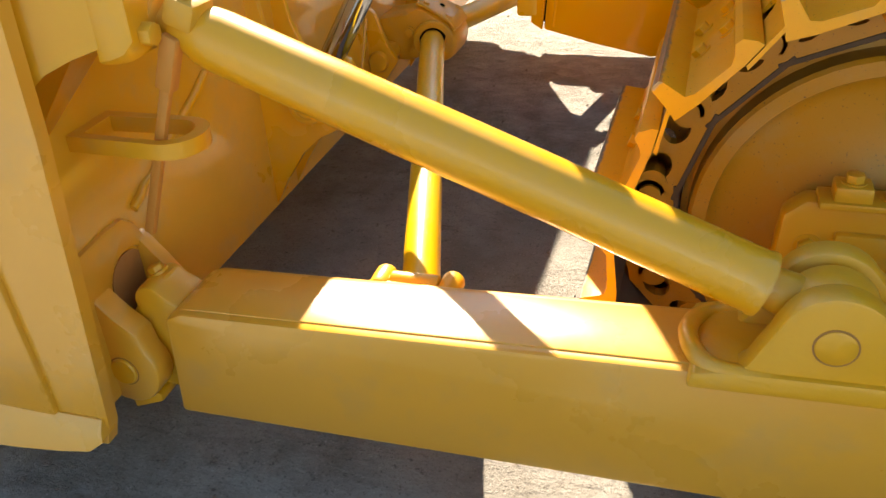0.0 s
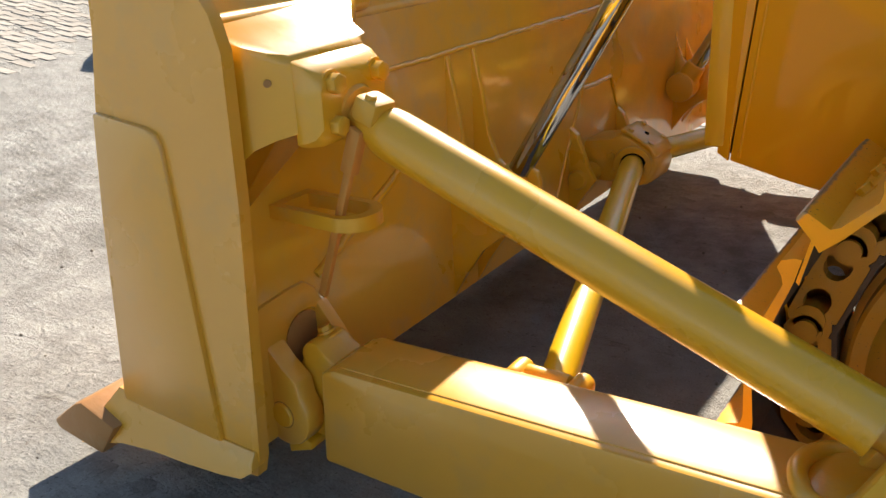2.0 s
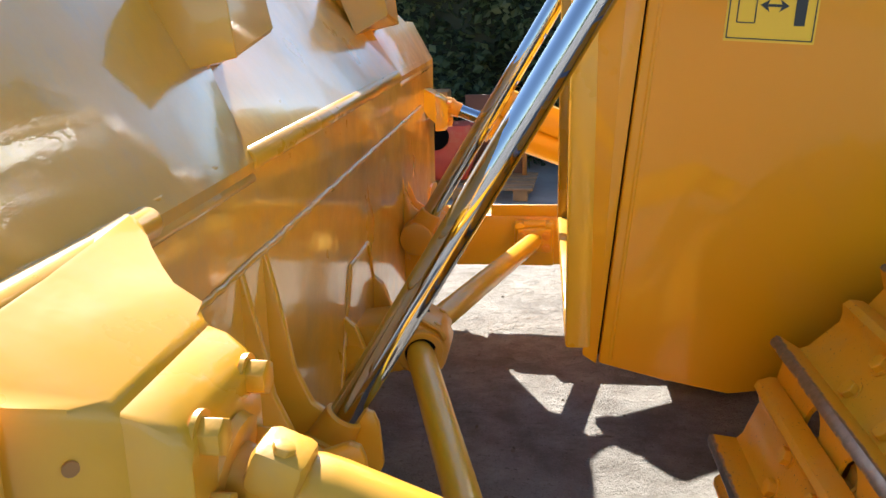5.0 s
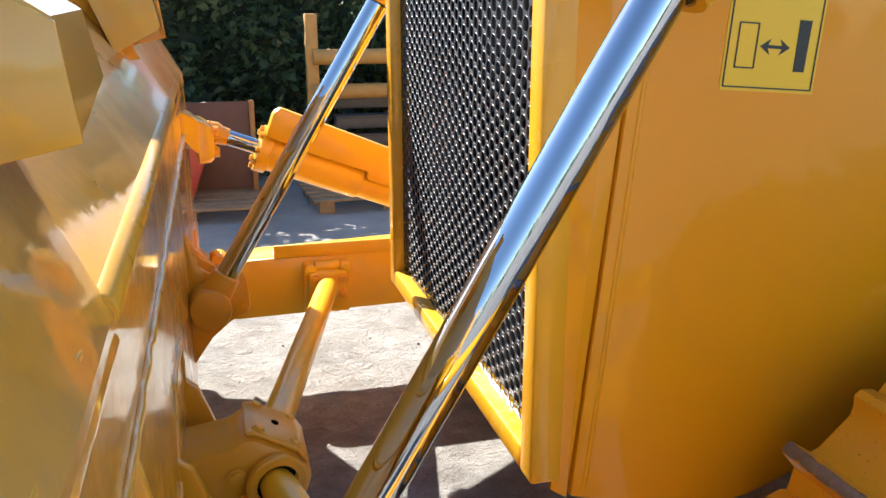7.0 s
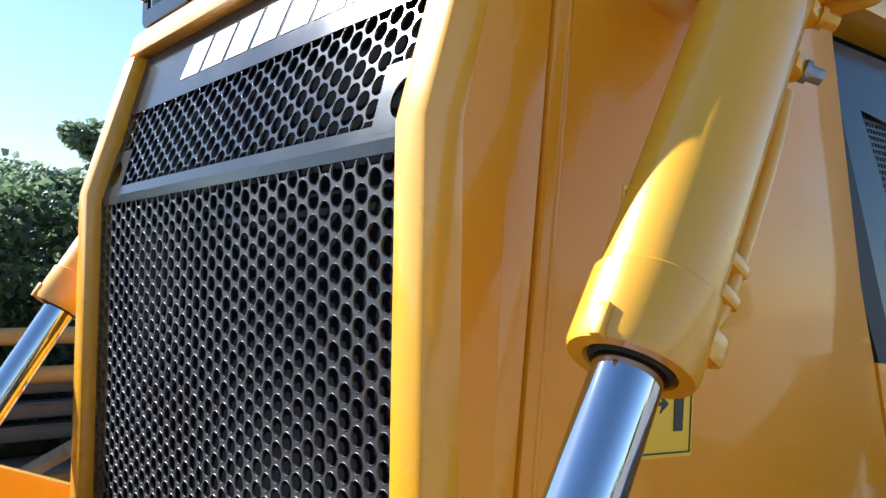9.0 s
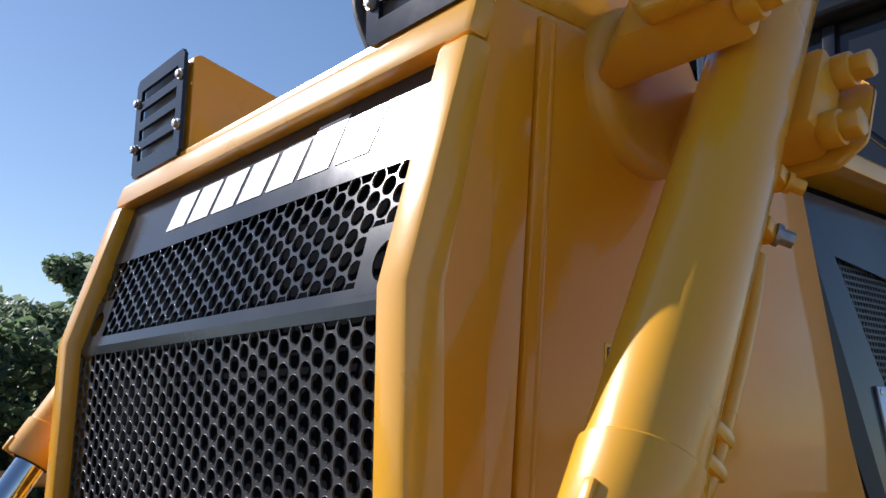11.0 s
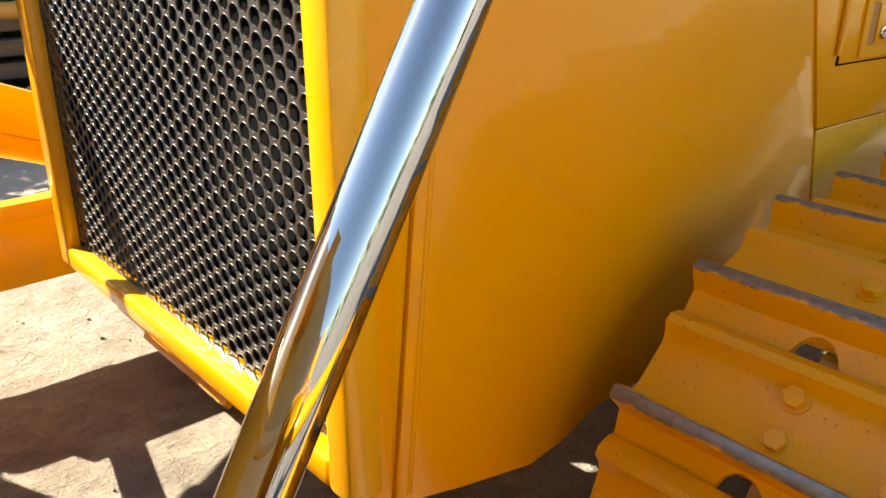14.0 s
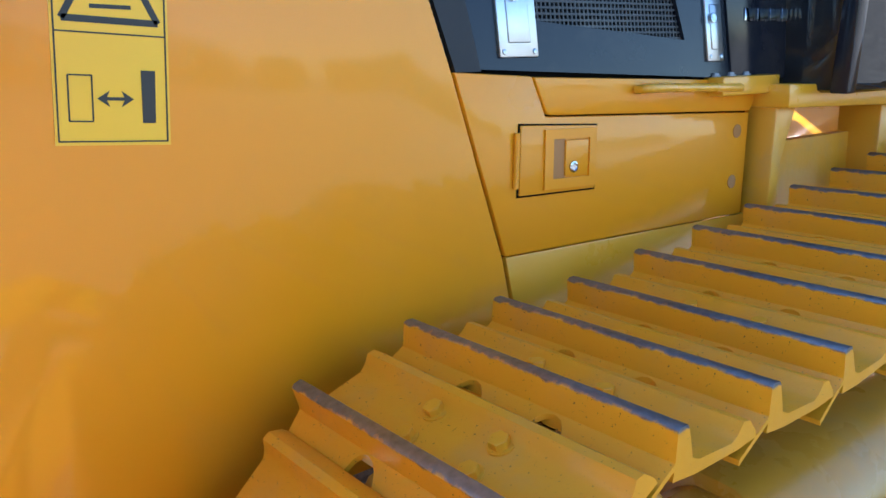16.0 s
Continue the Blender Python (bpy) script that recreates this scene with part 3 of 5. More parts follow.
slab(bm, [(-0.432, 0.556), (-0.41, 0.553), (-0.325, 0.505), (-0.306, 0.475), (-0.296, 0.482), (-0.318, 0.518), (-0.41, 0.568), (-0.435, 0.570)], "y", -0.080, 0.080, 0.006)
lid = part("trunnion_cap", seated(bm), CAST, trunnion, "bolted lid with a grease hole")
bm = B()
rod(bm, (-0.368, 0.0, 0.538), (-0.364, 0.0, 0.546), 0.009, n=16)
part("grease_hole", seated(bm), DARK, lid)
for ex, ez in ((-0.405, 0.560), (-0.330, 0.516)):
    for s in (-1, 1):
        bm = B()
        hexbolt(bm, (ex, s * 0.060, ez), (0.5, 0, 0.87), 0.012, 0.012)
        part("bolt", seated(bm), CAST, lid)
for s in (-1, 1):
    bm = B()
    lathe(bm, (-0.375, s * 0.092, 0.452), (-0.366, s * 0.125, 0.448), [(0, 0), (0, 0.068), (0.014, 0.068), (0.018, 0.064), (0.018, 0.047), (0.008, 0.046)], 30)
    part("socket_collar", seated(bm), CAST, trunnion)
    bm = B()
    lathe(bm, (-0.375, s * 0.090, 0.452), (-0.366, s * 0.125, 0.448), [(0.012, 0.047), (0.0125, 0.03), (0.0125, 0)], 24)
    part("socket_gap", seated(bm), DARK, trunnion)
    for bx, bz in ((-0.455, 0.475), (-0.44, 0.41)):
        bm = B()
        hexbolt(bm, (bx, s * 0.098, bz), (0, s, 0), 0.016, 0.014)
        part("bolt", seated(bm), CAST, trunnion)
for s in (-1, 1):
    bm = B()
    slab(bm, [(-0.605, 0.22), (-0.605, 0.56), (-0.57, 0.53), (-0.53, 0.42), (-0.50, 0.37), (-0.53, 0.33)], "y", s * 0.20 - 0.014, s * 0.20 + 0.014, 0.004)
    part("gusset", bm, YELLOW, blade)
    bm = B()
    lathe(bm, (-0.53, s * 0.10, 0.41), (-0.53, s * 0.29, 0.405), [(0, 0), (0, 0.036), (0.12, 0.036), (0.13, 0.03), (0.13, 0)], 26)
    part("pin_boss", seated(bm), CAST, trunnion)

# brace from the upper bracket to the near arm
A0, A1 = Vector((-0.335, -1.578, 0.864)), Vector((0.600, -1.60, 0.501))
U = (A1 - A0).normalized()
n = (A1 - A0).length
bm = B()
lathe(bm, A0, A1, [(-0.02, 0), (-0.02, 0.036), (0.01, 0.042), (0.035, 0.050), (0.06, 0.052), (n - 0.03, 0.052), (n - 0.012, 0.0515), (n - 0.008, 0.0535), (n, 0.0535), (n, 0.034), (n - 0.02, 0.033), (n - 0.02, 0)], 44)
brace = part("brace", bm, YELLOW, dozer, "stout tubular brace between blade and push arm")
bm = B()
lathe(bm, A0 - U * 0.07, A0, [(0, 0), (0, 0.03), (0.055, 0.032), (0.07, 0.038)], 28)
part("ball_neck", bm, CAST, brace)
bm = B()
m = Matrix.Translation(A0 + U * 0.0) @ U.to_track_quat("X", "Z").to_matrix().to_4x4()
box(bm, (-0.028, -0.05, 0.01), (0.030, 0.018, 0.062), 0.012, m)
head = part("clamp_head", bm, CAST, brace, "lumpy clamp head with worn yellow paint")
bm = B()
rod(bm, m @ Vector((0.0, -0.03, 0.055)), m @ Vector((0.0, -0.03, 0.069)), 0.013, n=6, bevel=0.003)
part("bolt", bm, CAST, head)
# eye end at the clevis
P = Vector((0.700, -1.60, 0.462))
bm = B()
lathe(bm, A1 - U * 0.03, P, [(0, 0.033), (0.04, 0.034), (0.10, 0.040), (0.14, 0.040)], 28)
rod(bm, P - Vector((0, 0.032, 0)), P + Vector((0, 0.032, 0)), 0.072, n=36, bevel=0.01)
part("eye_end", bm, CAST, brace)

# clevis on the near arm
for y0, y1, big in ((-1.690, -1.640, True), (-1.560, -1.512, False)):
    bm = B()
    out = [(0.56, 0.388), (0.585, 0.41)] + circle(P.x, P.z, 0.082, 12, 150, 30) + [(0.86, 0.425), (0.885, 0.392)]
    slab(bm, out, "y", y0, y1, 0.008)
    clevis = part("clevis_cheek", bm, CAST, dozer, "rounded clevis cheek on the push arm")
    if big:
        bm = B()
        lathe(bm, (P.x, y0 + 0.008, P.z), (P.x, y0 - 0.004, P.z), [(0, 0), (0, 0.029), (0.010, 0.029), (0.012, 0.026), (0.012, 0)], 32)
        part("pin", bm, CAST, clevis)
        bm = B()
        lathe(bm, (P.x, y0 + 0.006, P.z), (P.x, y0 - 0.002, P.z), [(0, 0.0295), (0.0075, 0.0295), (0.0075, 0.032), (0, 0.032)], 32)
        part("pin_gap", bm, RUST_AND_SHADE, clevis)
bm = B()
tube(bm, [(0.62, -1.685, 0.388), (0.53, -1.675, 0.392), (0.497, -1.60, 0.398), (0.53, -1.525, 0.392), (0.62, -1.515, 0.388)], 0.016, 10)
part("clevis_fillet", bm, CAST, dozer, "rounded weld foot of the clevis")
bm = B()
slab(bm, [(0.50, 0.36), (1.0, 0.375), (1.0, 0.413), (0.56, 0.400), (0.505, 0.390)], "y", -1.70, -1.495, 0.008)
part("clevis_base", bm, CAST, dozer)

# tilt cylinder on the far side
T0, T1 = Vector((-0.445, 1.555, 0.950)), Vector((0.62, 1.57, 0.545))
U = (T1 - T0).normalized()
bm = B()
lathe(bm, T0 + U * 0.12, T1, [(0, 0), (0, 0.092), (0.045, 0.092), (0.05, 0.078), (0.42, 0.078), (0.425, 0.07), (1.0, 0.07), (1.0, 0)], 36)
# paler yellow again: the light on the cylinder is put into its paint
tilt = part("tilt_cylinder", bm, LIT_YELLOW, dozer, "hydraulic tilt cylinder with a short chromed rod")
bm = B()
rod(bm, T0 - U * 0.02, T0 + U * 0.13, 0.030, n=32)
part("rod", bm, CHROME, tilt, "polished chrome piston rod")
bm = B()
lathe(bm, T0 - U * 0.08, T0, [(0, 0), (0, 0.04), (0.03, 0.045), (0.05, 0.036), (0.08, 0.034), (0.08, 0)], 24)
part("rod_end", bm, CAST, tilt)
m = Matrix.Translation(T0) @ U.to_track_quat("X", "Z").to_matrix().to_4x4()
bm = B()
slab(bm, [(0.125, 0.06), (0.125, 0.155), (0.145, 0.180), (0.22, 0.178), (1.0, 0.158), (1.0, 0.02), (0.55, 0.02), (0.545, 0.05), (0.30, 0.05)], "y", -0.10, -0.03, 0.008, m)
guard = part("pipe_guard", bm, LIT_YELLOW, tilt, "folded guard over the hydraulic pipes")
bm = B()
lathe(bm, m @ Vector((0.24, -0.10, 0.118)), m @ Vector((0.24, -0.112, 0.118)), [(0, 0), (0, 0.026), (0.01, 0.026), (0.012, 0.018), (0.006, 0.016), (0.006, 0)], 22)
part("plug", bm, CAST, guard)
for k in range(8):
    an = k * math.pi / 4
    bm = B()
    at = m @ Vector((0.12, 0.075 * math.cos(an), 0.075 * math.sin(an)))
    hexbolt(bm, at, -U, 0.012, 0.014, False)
    part("bolt", bm, CAST, tilt)


# lift cylinders with trunnion yokes
def lift_cylinder(far):
    lo, mid, hi = Vector((-0.512, -0.822, 0.472)), Vector((0.068, -0.791, 1.434)), Vector((0.594, -0.757, 2.29))
    way = (hi - mid).normalized()
    n = (hi - mid).length
    f = lambda bm: set_ahead(bm, True, 0) if far else bm  # noqa: E731
    if far:
        lo, mid, hi = (p + Vector((-0.014, 0.07, 0)) for p in (lo, mid, hi))
        lo = lo + Vector((0.045, 0, 0.075))
    bm = B()
    lathe(bm, mid, hi, [(0.005, 0.034), (0.005, 0.041), (0.0, 0.044), (0.0, 0.058), (0.007, 0.061), (0.080, 0.061), (0.083, 0.0575), (n - 0.02, 0.0575), (n, 0.05), (n, 0)], 48)
    cyl = part("lift_cylinder", f(bm), YELLOW, dozer, "yellow hydraulic lift cylinder with a chromed rod")
    bm = B()
    lathe(bm, mid, hi, [(0.05, 0), (0.05, 0.040), (0.001, 0.040), (-0.002, 0.037), (0.0, 0.0335), (0.03, 0.033)], 36)
    part("wiper_ring", f(bm), RUBBER, cyl, "dark seal round the rod")
    low = (mid - lo).normalized()
    bm = B()
    rod(bm, lo + low * 0.11, mid + way * 0.06, 0.033, n=56)
    part("rod", f(bm), CHROME, cyl, "polished chrome piston rod")
    bm = B()
    lathe(bm, lo + low * 0.035, mid, [(0, 0), (0, 0.048), (0.05, 0.044), (0.075, 0.041), (0.08, 0.035), (0.08, 0)], 30)
    rod(bm, lo - Vector((0, 0.055, 0)), lo + Vector((0, 0.055, 0)), 0.062, n=32, bevel=0.006)
    part("rod_eye", f(bm), CAST, cyl)
    side = Vector((0, -1, 0))
    side = (side - way * side.dot(way)).normalized()
    front = way.cross(side).normalized()
    if front.x > 0:
        front = -front
    # notch on the gland
    bm = B()
    m4 = Matrix.Translation(mid) @ Matrix((front, side, way)).transposed().to_4x4()
    box(bm, (0.053, 0.0, -0.002), (0.066, 0.012, 0.03), 0.002, m4)
    part("gland_key", f(bm), YELLOW, cyl)
    # pipe and clamps along the back of the barrel
    bm = B()
    tube(bm, [m4 @ Vector(p) for p in ((-0.046, 0.028, 0.06), (-0.054, 0.034, 0.09), (-0.057, 0.036, 0.16), (-0.057, 0.036, 0.28), (-0.056, 0.032, 0.36))], 0.009)
    part("oil_pipe", f(bm), YELLOW, cyl)
    for d in (0.035, 0.095, 0.13):
        bm = B()
        box(bm, (-0.066, 0.012, d), (-0.03, 0.047, d + (0.032 if d < 0.05 else 0.016)), 0.005, m4)
        part("pipe_clamp", f(bm), YELLOW, cyl)
    for d in (0.39, 0.47):
        bm = B()
        box(bm, (-0.072, 0.010, d), (-0.045, 0.042, d + 0.022), 0.004, m4)
        clamp = part("pipe_clamp", f(bm), YELLOW, cyl)
        bm = B()
        hexbolt(bm, m4 @ Vector((-0.068, 0.038, d + 0.011)), m4.to_3x3() @ Vector((-0.75, 0.65, 0)), 0.010, 0.02)
        part("bolt", f(bm), STEEL if d < 0.45 else CAST, clamp)
    # trunnion: ring on the hood and two capped arms
    c = mid + way * 0.655
    bm = B()
    hub = Vector((c.x, -0.56, c.z))
    lathe(bm, hub, hub + Vector((0, -0.06, 0)), [(0, 0.125), (0.04, 0.125), (0.055, 0.115), (0.06, 0.10), (0.06, 0)], 48)
    yoke = part("trunnion_yoke", f(bm), CAST, dozer, "cast yoke that carries the lift cylinder on the hood")
    m5 = Matrix.Translation(c) @ Matrix((front, side, way)).transposed().to_4x4()
    for s in (1, -1):
        bm = B()
        slab(bm, [(s * 0.064, -0.16), (s * 0.10, -0.16), (s * 0.14, -0.10), (s * 0.14, 0.03), (s * 0.125, 0.05), (s * 0.064, 0.05)], "z", -0.072, 0.072, 0.012, m5)
        part("yoke_arm", f(bm), CAST, yoke)
        bm = B()
        out = [(-0.045, -0.085), (0.055, -0.085), (0.085, -0.05), (0.085, 0.05), (0.055, 0.085), (-0.045, 0.085), (-0.07, 0.05), (-0.07, -0.05)]
        lo_, hi_ = sorted((s * 0.137, s * (0.17 if s > 0 else 0.148)))
        slab(bm, out, "x", lo_, hi_, 0.008, m5)
        part("bearing_cap", f(bm), CAST, yoke)
        bm = B()
        lathe(bm, m5 @ Vector((s * (0.1695 if s > 0 else 0.1475), 0, 0)), m5 @ Vector((s * 0.19, 0, 0)), [(0, 0.062), (0.005, 0.061), (0.005, 0.054), (0.001, 0.052), (0.002, 0)], 36)
        rod(bm, m5 @ Vector((s * 0.145, 0, 0)), m5 @ Vector((s * (0.186 if s > 0 else 0.16), 0, 0)), 0.012, n=10)
        part("cap_cover", f(bm), CAST, yoke)
        for d in (-0.055, 0.055):
            bm = B()
            rod(bm, m5 @ Vector((s * 0.105, 0.045, d)), m5 @ Vector((s * 0.105, 0.072, d)), 0.024, n=24, bevel=0.004)
            rod(bm, m5 @ Vector((s * 0.105, 0.07, d)), m5 @ Vector((s * 0.105, 0.095, d)), 0.020, n=6, bevel=0.003)
            part("bolt", f(bm), CAST, yoke)


lift_cylinder(False)
lift_cylinder(True)

# ---- hood ----
def seam_x(z):
    return 0.062 + 0.098 * (z - 0.59)


# far and near side sheets, top and belly
for far in (False, True):
    bm = B()
    zs = [0.60, 0.9, 1.2, 1.5, 1.8, 2.05]
    out = [(0.20, 0.565), (0.346, 0.535), (0.42, 0.545), (0.52, 0.58), (1.25, 0.60), (1.172, 0.968), (1.038, 1.376), (0.988, 1.51), (0.885, 1.93), (0.87, 2.05)]
    out += [(seam_x(z) + 0.002, z) for z in zs[::-1]]
    slab(bm, out, "y", -0.592, -0.572, 0.007)
    if far:
        mirror(bm)
    side = part("hood_side", bm, GLOSS, dozer, "smooth glossy yellow side sheet of the hood")
    # rolled bead just behind the seam
    bm = B()
    tube(bm, [(seam_x(z) + 0.026, -0.5885, z) for z in (0.61, 0.9, 1.2, 1.5, 1.8, 2.04)], 0.006, 10)
    if far:
        mirror(bm)
    part("bead", bm, GLOSS, side)
    bm = B()
    slab(bm, [(0.03, 0.618), (0.06, 0.598)] + [(seam_x(z) - 0.002, z) for z in zs] + [(0.130, 2.05), (0.033, 1.68), (0.033, 0.66)], "y", -0.5885, -0.575, 0.002)
    if far:
        mirror(bm)
    part("front_cheek", bm, GLOSS, dozer, "yellow cheek sheet between grille frame and hood side")
    bm = B()
    slab(bm, [(0.05, 0.62)] + [(seam_x(z) - 0.02, z) for z in zs] + [(seam_x(z) + 0.03, z) for z in zs[::-1]], "y", -0.568, -0.555, 0)
    if far:
        mirror(bm)
    part("seam_gap", bm, DARK, side)

bm = B()
slab(bm, [(-0.584, 2.02), (-0.584, 2.058), (-0.575, 2.066), (-0.52, 2.072), (0.52, 2.072), (0.575, 2.066), (0.584, 2.058), (0.584, 2.02)], "x", 0.125, 2.1, 0.004)
part("hood_top", bm, YELLOW, dozer, "yellow sheet over the engine")
bm = B()
box(bm, (0.30, -0.40, 0.52), (2.1, 0.40, 0.62), 0.02)
box(bm, (0.07, -0.10, 0.52), (0.16, 0.42, 0.57), 0.01)
part("belly", bm, CAST, dozer, "belly plate under the engine")
# solid blocks whose black colour stands in for shade inside the hood
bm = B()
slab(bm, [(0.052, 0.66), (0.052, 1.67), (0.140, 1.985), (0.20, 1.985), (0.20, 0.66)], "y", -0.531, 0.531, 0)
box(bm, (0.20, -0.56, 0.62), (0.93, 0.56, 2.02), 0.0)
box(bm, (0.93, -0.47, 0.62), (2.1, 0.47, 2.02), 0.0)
part("engine_bay", bm, BAY, dozer, "near-black block that holds the shade behind the grille")

# grille frame
bm = B()
for s in (-1, 1):
    y0, y1 = sorted((s * 0.534, s * 0.590))
    slab(bm, [(-0.008, 0.632), (-0.008, 1.68), (0.081, 1.986), (0.125, 1.984), (0.05, 1.68), (0.05, 0.632)], "y", y0, y1, 0.008)
slab(bm, [(0.082, 1.988), (0.098, 2.044), (0.148, 2.047), (0.148, 2.0), (0.123, 1.984)], "y", -0.588, 0.588, 0.012)
box(bm, (-0.008, -0.534, 0.632), (0.05, 0.534, 0.680), 0.009)
part("grille_frame", bm, YELLOW, dozer, "yellow frame round the grille")


def hole_sheet(bm, to, y0, y1, d0, d1, pitch=0.032, r=0.0126, skip=None, thick=0.0016):
    """A sheet with staggered round holes between y0..y1 and d0..d1 (along the sheet); to(y, d, depth) gives the place."""
    cols = int((y1 - y0) / (pitch * 0.866))
    rows = int((d1 - d0) / pitch)
    oy = (y0 + y1 - (cols - 1) * pitch * 0.866) / 2
    od = (d0 + d1 - (rows - 0.5) * pitch) / 2
    R = pitch / math.sqrt(3)
    for c in range(cols):
        for k in range(rows):
            cy, cd = oy + c * pitch * 0.866, od + (k + 0.5 * (c % 2)) * pitch
            if skip and skip(cy, cd):
                continue
            rim, lip, low, hexa = [], [], [], []
            for i in range(12):
                t = math.pi / 6 * i
                cs, sn = math.cos(t), math.sin(t)
                q = R if i % 2 == 0 else R * 0.866
                rim.append(bm.verts.new(to(cy + r * 1.095 * cs, cd + r * 1.095 * sn, 0)))
                lip.append(bm.verts.new(to(cy + r * 1.05 * cs, cd + r * 1.05 * sn, -0.0007)))
                low.append(bm.verts.new(to(cy + r * 0.99 * cs, cd + r * 0.99 * sn, thick)))
                hexa.append(bm.verts.new(to(cy + q * cs, cd + q * sn, 0)))
            for i in range(12):
                j = (i + 1) % 12
                bm.faces.new((hexa[i], hexa[j], rim[j], rim[i]))
                bm.faces.new((rim[i], rim[j], lip[j], lip[i])).material_index = 1
                bm.faces.new((lip[i], lip[j], low[j], low[i]))


def lower(y, d, depth):
    return (0.024 + depth, y, d)


LEAN = Vector((0.087, 0, 0.312)).normalized()


def upper(y, d, depth):
    p = Vector((0.026, y, 1.672)) + LEAN * d + Vector((LEAN.z, 0, -LEAN.x)) * depth
    return tuple(p)


bm = B()
hole_sheet(bm, lower, -0.530, 0.530, 0.678, 1.666)
grille = part("grille", bm, GRILLE, dozer, "dark grey grille of round holes in a staggered pattern")
grille.data.materials.append(RIM)


def quad_sheet(bm, to, y0, y1, d0, d1, depth=0.0):
    vs = [bm.verts.new(to(y, d, depth)) for y, d in ((y0, d0), (y1, d0), (y1, d1), (y0, d1))]
    bm.faces.new(vs)


bm = B()
quad_sheet(bm, lower, -0.535, 0.535, 1.655, 1.672, -0.001)
quad_sheet(bm, upper, -0.535, 0.535, 0.0, 0.020, -0.001)
quad_sheet(bm, upper, -0.535, 0.535, 0.186, 0.335, -0.001)
for s in (-1, 1):
    quad_sheet(bm, lower, s * 0.524, s * 0.536, 0.66, 1.66, -0.001)
quad_sheet(bm, lower, -0.535, 0.535, 0.655, 0.690, 0.003)
plate = part("grille_panel", bm, PANEL, dozer, "dark grey sheet strips between the rows of holes")
bm = B()
hole_sheet(bm, upper, -0.530, 0.530, 0.010, 0.192, 0.032, 0.0130, lambda y, d: abs(y) > 0.455 and d < 0.095)
part("upper_grille", bm, PANEL, dozer, "grey leaning grille with round holes").data.materials.append(RIM)
for s in (-1, 1):
    bm = B()
    y0, y1 = sorted((s * 0.440, s * 0.534))
    slab_with_holes(bm, [(y0, 0.008), (y1, 0.008), (y1, 0.100), (y0, 0.100)], [circle(s * 0.494, 0.050, 0.027, 24)], "z", -0.0012, 0.001)
    for v in bm.verts:
        v.co = upper(v.co.x, v.co.y, v.co.z)
    part("corner_sheet", bm, PANEL, plate, "grey sheet with one large round hole")
# lettering on the panel as plain slanted bars
wide = 0.082
for i in range(7):
    y = 0.283 - i * 0.098
    lo_, hi_ = 0.222, 0.292 + (0.014 if i == 5 else 0.0)
    bm = B()
    sl = 0.022
    pts = [(y, lo_), (y - wide, lo_), (y - wide - sl, hi_), (y - sl, hi_)]
    a = [bm.verts.new(upper(p[0], p[1], -0.0015)) for p in pts]
    b = [bm.verts.new(upper(p[0], p[1], -0.0024)) for p in pts]
    bm.faces.new(a)
    bm.faces.new(b[::-1])
    for k in range(4):
        bm.faces.new((a[k], a[(k + 1) % 4], b[(k + 1) % 4], b[k]))
    part("letter_bar", bm, WHITE, plate, "white bar of lettering")

# work lamps on the hood
for far in (False, True):
    f = (lambda bm: mirror(bm)) if far else (lambda bm: bm)
    bm = B()
    slab(bm, [(0.138, 2.06), (0.138, 2.285), (0.155, 2.295), (0.41, 2.23), (0.42, 2.06)], "y", -0.585, -0.335, 0.008)
    lamp = part("work_lamp", f(bm), YELLOW, dozer, "boxed work lamp behind a slotted black guard")
    bm = B()
    slots = [[(-0.56, z), (-0.36, z), (-0.36, z + 0.027), (-0.56, z + 0.027)] for z in (2.098, 2.145, 2.192, 2.239)]
    slab_with_holes(bm, [(-0.59, 2.075), (-0.578, 2.062), (-0.342, 2.062), (-0.33, 2.075), (-0.33, 2.285), (-0.342, 2.298), (-0.578, 2.298), (-0.59, 2.285)], slots, "x", 0.116, 0.124)
    part("guard", f(bm), BLACK, lamp, "black slotted guard plate")
    bm = B()
    box(bm, (0.128, -0.57, 2.08), (0.136, -0.35, 2.28), 0.002)
    part("lamp_face", f(bm), LENS, lamp)
    for y in ((-0.45, -0.415, -0.38) if not far else ()):
        for z in (2.205, 2.252):
            bm = B()
            lathe(bm, (0.134, y, z), (0.1, y, z), [(0, 0.015), (0.006, 0.015), (0.008, 0.012), (0.009, 0)], 16)
            part("led", f(bm), WHITE, lamp, "round white lamp lens")
    for y, z in ((-0.578, 2.13), (-0.578, 2.24), (-0.343, 2.13), (-0.343, 2.24)):
        bm = B()
        hexbolt(bm, (0.116, y, z), (-1, 0, 0), 0.009, 0.01)
        part("bolt", f(bm), STEEL, lamp)
bm = B()
tube(bm, [(0.15, -0.31, 2.07), (0.13, -0.29, 2.16), (0.14, -0.30, 2.27), (0.19, -0.34, 2.31), (0.26, -0.38, 2.30)], 0.012, 10)
part("lamp_cable", bm, RUBBER, dozer, "black corrugated lamp cable")


# warning sign on the hood side
SY = -0.5925
bm = B()
m = Matrix.Translation((0.372, SY, 1.283)) @ Matrix.Rotation(radians(4.0), 4, "Y")
box(bm, (-0.086, -0.0012, 0.0), (0.086, 0.0012, 0.345), 0.0, m)
sign = part("warning_sign", bm, SIGN, dozer, "yellow warning sign with black keep-clear symbols")


def ink(name, outline, d=0.0022):
    bm = B()
    slab(bm, outline, "y", -d - 0.0003, -0.0012, 0, m)
    return part(name, bm, INK, sign)


